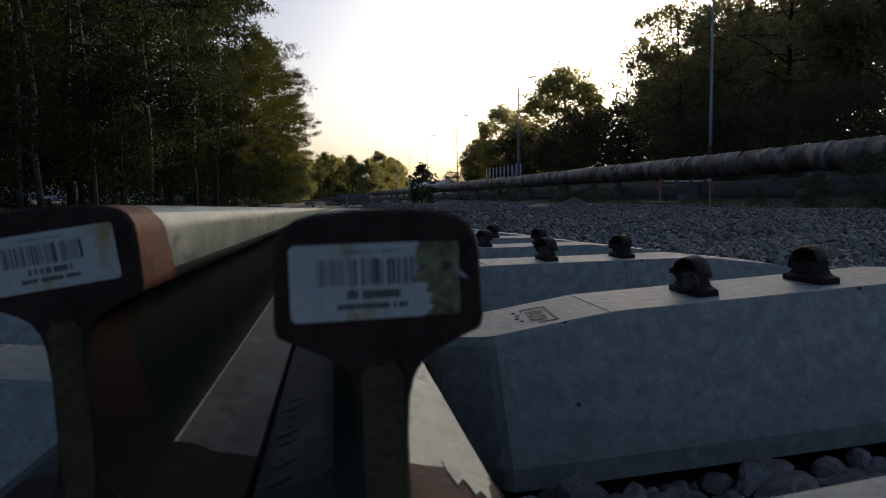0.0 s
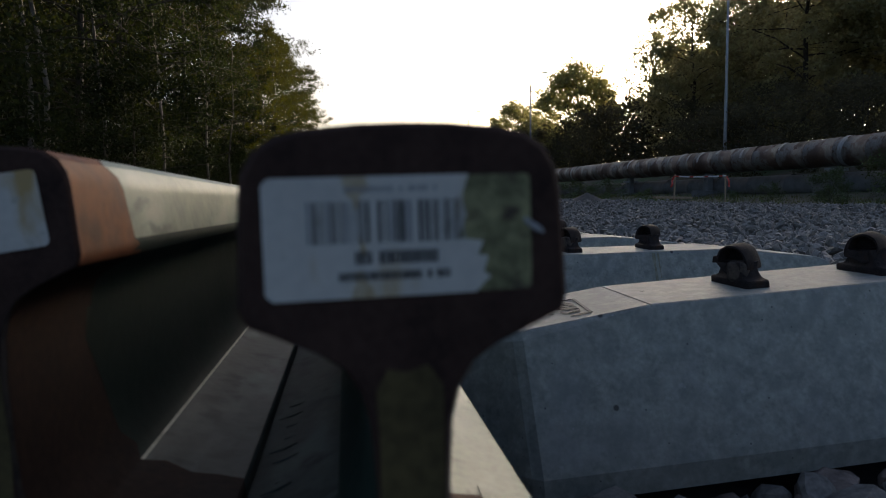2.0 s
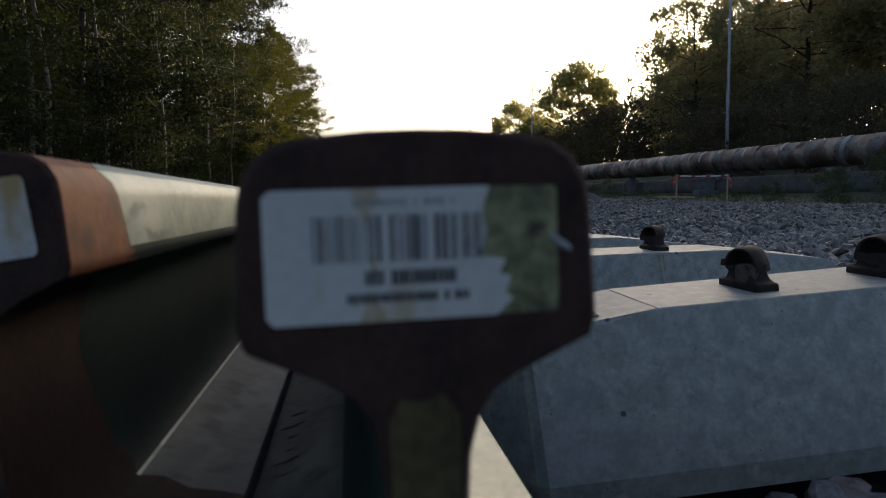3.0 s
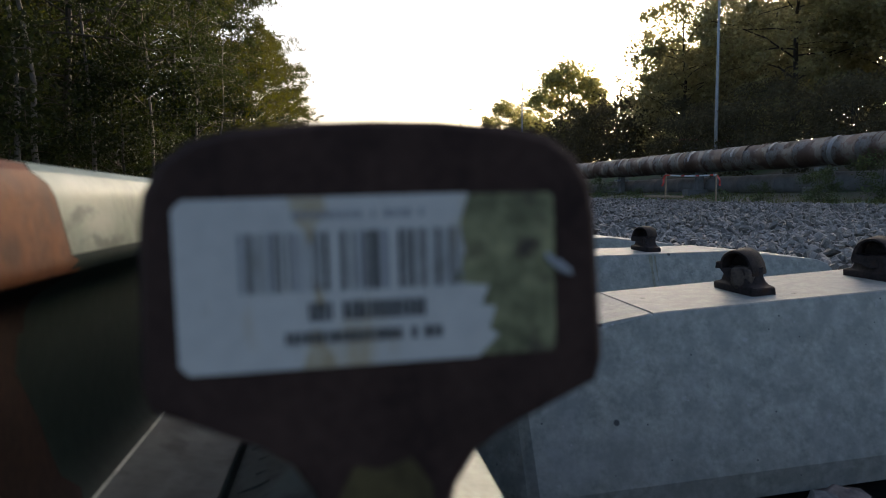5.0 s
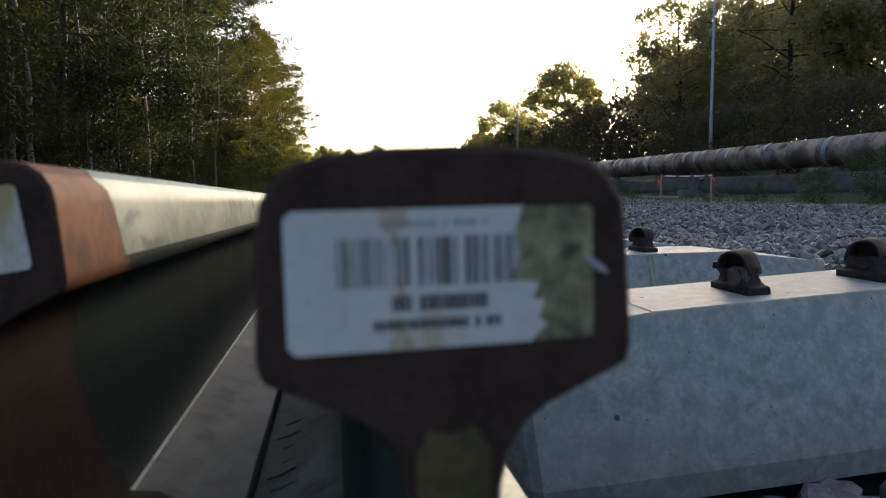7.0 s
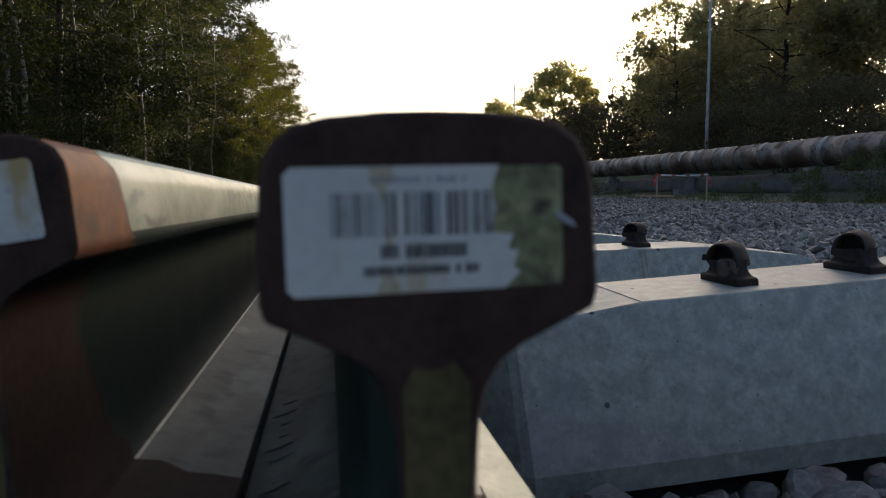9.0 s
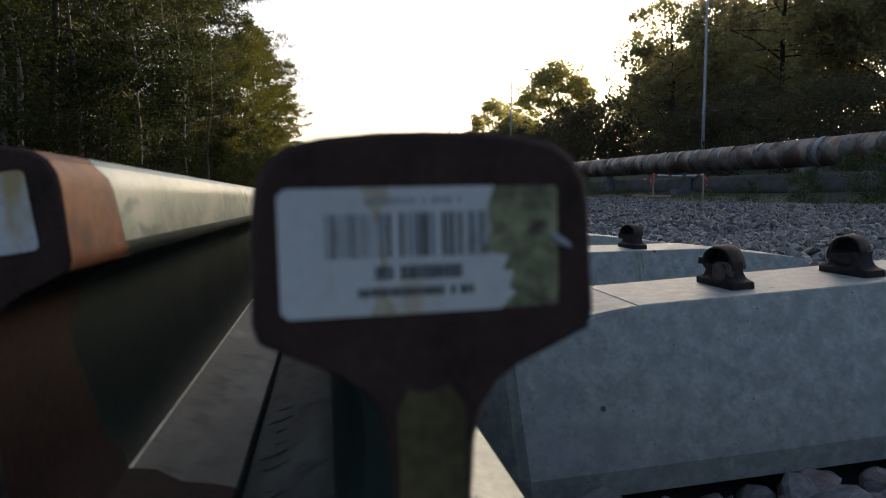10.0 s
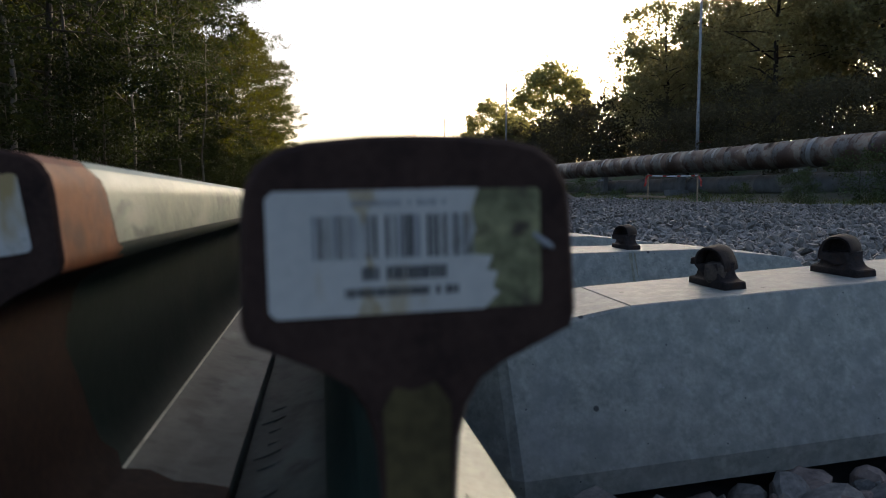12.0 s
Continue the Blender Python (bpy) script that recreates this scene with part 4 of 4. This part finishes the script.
def jacket_mesh(radius, length, seed, lap, mat):
    """One curved jacket sheet: a short tube, a little dented, with a lapped lip at one end."""
    rr = np.random.default_rng(seed)
    sides, v, f = 28, [], []
    rows = ((0.0, radius + lap), (0.10, radius + lap), (0.105, radius), (length * 0.55, radius - 0.006), (length + 0.02, radius - 0.002))
    ph = rr.uniform(0, 6, 3)
    for y, rad in rows:
        for k in range(sides):
            a = 2 * math.pi * k / sides
            q = rad + 0.010 * math.sin(3 * a + ph[0]) * math.sin(y * 2 + ph[1]) + 0.004 * math.sin(7 * a + ph[2])
            v.append((q * math.cos(a), y, q * math.sin(a)))
    for i in range(len(rows) - 1):
        for k in range(sides):
            k2 = (k + 1) % sides
            f.append((i * sides + k, (i + 1) * sides + k, (i + 1) * sides + k2, i * sides + k2))
    return mesh_of("jacket_sheet", v, f, (mat,), smooth=True)


def pipeline(name, label, offset, z, radius, seg, y0, y1, lap, mat, mat_band, every, strips=True):
    ob = empty(name, pose(pipe_x(y0) + offset, y0, z, 0, 0, YAW))
    kinds = [jacket_mesh(radius, seg, 3 * k + int(radius * 100), lap, mat) for k in range(4)]
    rr = random.Random(int(radius * 1000))
    bv = []
    for a in range(28):
        bv += [(math.cos(a * math.pi / 14), 0, math.sin(a * math.pi / 14)), (math.cos(a * math.pi / 14), 1, math.sin(a * math.pi / 14))]
    bf = [(2 * a, 2 * a + 1, (2 * a + 3) % 56, (2 * a + 2) % 56) for a in range(28)]
    band_me = mesh_of("band", bv, bf, (mat_band,), smooth=True)
    sv = []
    for a in range(12):
        q = math.radians(72 + 6.5 * a)
        sv += [(math.cos(q), 0.1 * math.sin(a * 2.1), math.sin(q)), (math.cos(q), 1 + 0.2 * math.sin(a * 1.7), math.sin(q))]
    strip_me = mesh_of("band", sv, [(2 * a, 2 * a + 1, 2 * a + 3, 2 * a + 2) for a in range(11)], (mat_band,), smooth=True)
    rusty_me = strip_me.copy()
    rusty_me.materials[0] = RUSTY_BAND
    y, k = 0.0, 0
    while y < y1 - y0:
        p = part("jacket_sheet", kinds[rr.randrange(4)], None, ob)
        p.matrix_basis = pose(rr.uniform(-0.008, 0.008), y, rr.uniform(-0.01, 0.01), 0, rr.uniform(0, 360), 0)
        if k % every == 0 and rr.random() < 0.08:
            b = part("band", band_me, None, ob)
            b.matrix_basis = pose(0, y + seg * rr.uniform(0.2, 0.8), 0, rr.uniform(-7, 7), 0, rr.uniform(-7, 7)) @ Matrix.Diagonal((radius + 0.014, 0.05 + 0.22 * rr.random() ** 2, radius + 0.014, 1))
        for j in range(rr.choice((1, 2, 2, 3)) if strips else 0):
            b = part("band", rusty_me if rr.random() < 0.55 else strip_me, None, ob)
            b.matrix_basis = pose(0, y + seg * rr.uniform(0.0, 0.9), 0, rr.uniform(-8, 8), rr.uniform(-35, 30), rr.uniform(-8, 8)) @ Matrix.Diagonal((radius + 0.020, 0.04 + 0.16 * rr.random() ** 2, radius + 0.020, 1))
        y += seg
        k += 1
    return tagged(ob, label, "pipe")


pipeline("heating_pipe", "thick insulated heating pipe in grey rust-stained sheet metal", 0.0, 1.42, 0.46, 1.3, 8, 150, 0.012, JACKET, BAND, 1)
pipeline("heating_pipe", "lower pale grey heating pipe behind the big one", 0.55, 0.42, 0.38, 2.1, 8, 150, 0.010, OLD_CONCRETE, BAND, 9, False)
for k in range(20):
    y = 13 + 7 * k
    s = empty("pipe_support", pose(pipe_x(y) + 0.2, y, float(ground_z(np.array(pipe_x(y)), np.array(float(y)))) - 0.3, 0, 0, YAW))
    part("footing", box_bm((1.9, 0.5, 0.5), (0.1, 0, 0.20), 0.03), OLD_CONCRETE, s)
    part("post", box_bm((0.25, 0.3, 1.0), (-0.2, 0, 0.75), 0.02), OLD_CONCRETE, s)
    part("saddle", box_bm((0.7, 0.22, 0.1), (-0.2, 0, 1.02), 0.01), GALV, s)
    tagged(s, "weathered concrete pipe support", "support", "pipe supports")

# ---- street lamps ----
def street_lamp(m):
    ob = empty("street_lamp", m)
    v, f = tube([(0, 0, 0), (0, 0, 3), (0, 0, 6), (0, 0, 8.6)], [0.085, 0.075, 0.06, 0.05], 10)
    part("pole", mesh_of("pole", v, f, (GALV,), smooth=True), None, ob)
    arc = [(0, 0, 8.6), (0.04, 0, 9.1), (0.2, 0, 9.5), (0.5, 0, 9.72), (0.95, 0, 9.84)]
    v, f = tube(arc, [0.045, 0.04, 0.035, 0.032, 0.03], 8)
    part("arm", mesh_of("arm", v, f, (GALV,), smooth=True), None, ob)
    part("lamp_head", box_bm((0.62, 0.22, 0.09), (1.2, 0, 9.88), 0.03, turn=pose(0, 0, 0, 0, -8, 0)), GALV, ob, "grey lamp head, unlit")
    part("collar", box_bm((0.24, 0.24, 0.5), (0, 0, 0.2), 0.03), GALV, ob)
    return tagged(ob, "tall grey steel street lamp, unlit", "street lamp", "street lamps")


lamp = None
for x, y in ((16.2, 28.6), (14.15, 55), (13.45, 82), (12.9, 108), (12.6, 134), (12.4, 162)):
    zg = float(ground_z(np.array(x), np.array(float(y))))
    m = pose(x, y, min(zg, 0.5) - 0.15, 0, 0, 0)
    lamp = street_lamp(m) if lamp is None else (copy_thing(lamp, m) and lamp)

# white fence beyond the pipe
fence = empty("fence", pose(14.6, 56, 1.0, 0, 0, YAW))
for k in range(10):
    part("post", box_bm((0.09, 0.09, 2.1), (0, 1.15 * k, 1.05), 0.01), WHITE, fence)
for z in (0.9, 1.6):
    part("rail", box_bm((0.04, 11, 0.06), (0.06, 5.2, z), 0.005), GALV, fence)
tagged(fence, "white post fence on the bank behind the pipe", "fence")

# roof of a shed between the maples
shed = empty("shed", pose(22.5, 39.5, 1.0, 0, 0, 10))
part("wall", box_bm((3.2, 2.4, 2.2), (0, 0, 1.1), 0.02), OLD_CONCRETE, shed)
part("roof", box_bm((3.6, 2.8, 0.12), (0, 0, 2.3), 0.02, turn=pose(0, 0, 0, 6, 0, 0)), ROOF, shed, "dull red sheet roof")
tagged(shed, "small shed with a dull red roof under the trees", "shed")

# ---- barrier of two stakes with tape ----
BX0, BX1, BY = 7.79, 9.13, 16.0
barrier = empty("barrier", pose(0, 0, 0))
for x, lean in ((BX0, 1.0), (BX1, -0.6)):
    part("stake", box_bm((0.035, 0.035, 0.98), (x, BY, 0.14), 0.004, turn=pose(0, 0, 0, 0, lean, 0)), WOOD, barrier)
for k in range(14):
    w = (BX1 - BX0) / 14
    z = 0.585 - 0.022 * math.sin(math.pi * (k + 0.5) / 14) + 0.010 * (k + 0.5) / 14
    part("tape_stripe", box_bm((w, 0.003, 0.036), (BX0 + w * (k + 0.5), BY - 0.022, z), turn=pose(0, 0, 0, 25, 0, 0)), WHITE if k % 4 else RED, barrier)
for x, s in ((BX0, -1), (BX1, 1)):
    tv, tf = [], []
    for j in range(7):
        zz = 0.59 - 0.045 * j
        wob = 0.03 * math.sin(j * 1.3 + s)
        tv += [(x + s * (0.03 + 0.012 * j) - 0.028, BY - 0.03 + wob, zz), (x + s * (0.03 + 0.012 * j) + 0.028, BY - 0.02 + wob, zz - 0.01)]
    tf = [(2 * j, 2 * j + 1, 2 * j + 3, 2 * j + 2) for j in range(6)]
    part("tape_end", mesh_of("tape_end", tv, tf, (RED,)), None, barrier, "loose red end of the tape")
tagged(barrier, "two wooden stakes with red and white barrier tape", "barrier")

plank = part("plank", box_bm((1.0, 0.14, 0.05), (0, 0, 0), 0.006), WOOD)
plank.matrix_basis = pose(7.7, 15.9, 0.06, 0, 1, 4)
tagged(plank, "pale sawn plank lying at the ballast edge", "plank")


def mound(name, label, x, y, rad, h, mat, seed):
    v, f = [], []
    rings, sides = 8, 22
    for i in range(rings + 1):
        u = i / rings
        for k in range(sides):
            a = 2 * math.pi * k / sides
            q = rad * u * (1 + 0.15 * noise.noise(Vector((math.cos(a), math.sin(a), seed))))
            zz = h * (1 - u) ** 1.15 + 0.05 * h * noise.noise(Vector((q * 4 * math.cos(a), q * 4 * math.sin(a), seed)))
            v.append((q * math.cos(a), q * math.sin(a), zz - 0.05 * u))
    for i in range(rings):
        for k in range(sides):
            k2 = (k + 1) % sides
            f.append((i * sides + k, (i + 1) * sides + k, (i + 1) * sides + k2, i * sides + k2))
    ob = part(name, mesh_of(name, v, f, (mat,), smooth=True), None)
    ob.matrix_basis = pose(x, y, -0.12)
    return tagged(ob, label, "heap")


mound("gravel_heap", "low heap of gravel at the foot of the bank", 7.1, 20.5, 0.9, 0.34, GRIT, 1)
mound("sand_heap", "low heap of pale sand on the ballast", 5.3, 18, 1.1, 0.16, SAND, 2)

bag = bmesh.new()
bmesh.ops.create_icosphere(bag, subdivisions=3, radius=0.16)
for q in bag.verts:
    q.co = Vector((q.co.x * 1.2, q.co.y, q.co.z * 0.55)) * (1 + 0.35 * noise.noise(q.co * 14))
bag = part("plastic_bag", bag, BLUE)
bag.matrix_basis = pose(10.7, 13.6, -0.22) @ Matrix.Diagonal((0.8, 0.8, 0.8, 1))
tagged(bag, "crumpled blue plastic bag in the grass", "bag")

for k in range(3):
    v, f = tube([(0, 0, 0), (0.14, 0, 0), (0.28, 0, 0)], [0.05, 0.05, 0.05], 14)
    ob = part("hose_piece", mesh_of("hose_piece", v, f, (BLACK,), smooth=False), None)
    ob.matrix_basis = pose(1.55 + 0.17 * k, 11.6 + 0.05 * k, -0.07, 0, 0, 10 * k - 12)
    tagged(ob, "short piece of black plastic pipe on the ballast", "pipe piece", "black pipe pieces")

# dusty works road in the distance
v, f = [], []
for k in range(24):
    y = 30 + 5 * k
    mid = -0.5 + 0.02 * (y - 30)
    for x in (mid - 2.2, mid - 0.8, mid + 0.8, mid + 2.2):
        v.append((x, y, float(ground_z(np.array(x), np.array(float(y)))) + 0.03))
f = [(4 * k + i, 4 * k + i + 1, 4 * k + i + 5, 4 * k + i + 4) for k in range(23) for i in range(3)]
road = part("road", mesh_of("road", v, f, (SAND,), smooth=True), None)
tagged(road, "dusty pale works road beside the far track", "road", kind="structure")

# far end of the works: stacks of sleepers, a finished track, low debris
track = empty("far_track", pose(-1.9, 24, -0.20, 0, 0, 1.0))
for x in (-0.75, 0.75):
    v, f = extrude_profile(RAIL_PROFILE, 0, 110)
    p = part("track_rail", mesh_of("track_rail", v, f, (COATING,)), None, track)
    p.matrix_basis = pose(x, 0, 0.05)
tagged(track, "laid track running on into the distance", "track")
rr = random.Random(3)
for k, (x, y, w, h) in enumerate([(-1.0, 62, 2.2, 0.7), (1.2, 66, 2.4, 0.9), (2.6, 72, 2.4, 0.5), (4.2, 58, 1.0, 0.4), (-2.6, 55, 1.6, 0.4), (0.2, 80, 2.4, 1.0)]):
    ob = empty("sleeper_stack", pose(x, y, -0.36, 0, 0, rr.uniform(-20, 20)))
    for j in range(int(h / 0.2) + 1):
        part("stacked_sleeper", box_bm((w, 0.26, 0.18), (rr.uniform(-0.05, 0.05), 0, 0.1 + 0.2 * j), 0.02), OLD_CONCRETE, ob)
        part("stacked_sleeper", box_bm((w, 0.26, 0.18), (rr.uniform(-0.05, 0.05), 0.4, 0.1 + 0.2 * j), 0.02), OLD_CONCRETE, ob)
    tagged(ob, "low stack of concrete sleepers beside the far track", "sleeper stack", "sleeper stacks")

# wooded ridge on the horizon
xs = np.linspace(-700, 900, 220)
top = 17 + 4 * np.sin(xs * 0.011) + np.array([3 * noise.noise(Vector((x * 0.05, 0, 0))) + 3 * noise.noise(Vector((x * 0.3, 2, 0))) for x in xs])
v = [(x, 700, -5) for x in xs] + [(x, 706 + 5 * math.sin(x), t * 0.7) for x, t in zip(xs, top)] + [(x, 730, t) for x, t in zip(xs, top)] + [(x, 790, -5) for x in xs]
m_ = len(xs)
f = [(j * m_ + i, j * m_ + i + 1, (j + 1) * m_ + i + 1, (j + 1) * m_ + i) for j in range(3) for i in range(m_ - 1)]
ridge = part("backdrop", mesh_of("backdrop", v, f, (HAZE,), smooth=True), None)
tagged(ridge, "hazy wooded ridge on the horizon", "backdrop", kind="structure")

# ---- single stones in front of the first sleepers ----
piece_meshes = [tris_mesh("stone", *worn_stone(100 + k), BROWN_STONE if k % 3 != 1 else STONE) for k in range(14)]
for me in piece_meshes:
    me.polygons.foreach_set("use_smooth", np.ones(len(me.polygons), dtype=bool))
    me.set_sharp_from_angle(angle=radians(26))
rp = np.random.default_rng(12)
count = 0
while count < 330:
    x = rp.uniform(0.14, 1.15)
    y = rp.uniform(0.43, 0.545) if count % 2 else rp.uniform(0.20, 0.50)
    if x > 0.9 * y + 0.75:
        continue
    s = 0.015 + 0.018 * rp.uniform(0, 1) ** 1.4
    k = s / 0.022
    st = part("stone", piece_meshes[count % 14], None, ballast)
    st.matrix_basis = pose(x, y, float(ballast_z(np.array(x), np.array(y))) + s * rp.uniform(-0.1, 0.95), rp.uniform(-40, 40), rp.uniform(-40, 40), rp.uniform(0, 360)) @ Matrix.Diagonal((k, k, k, 1))
    count += 1
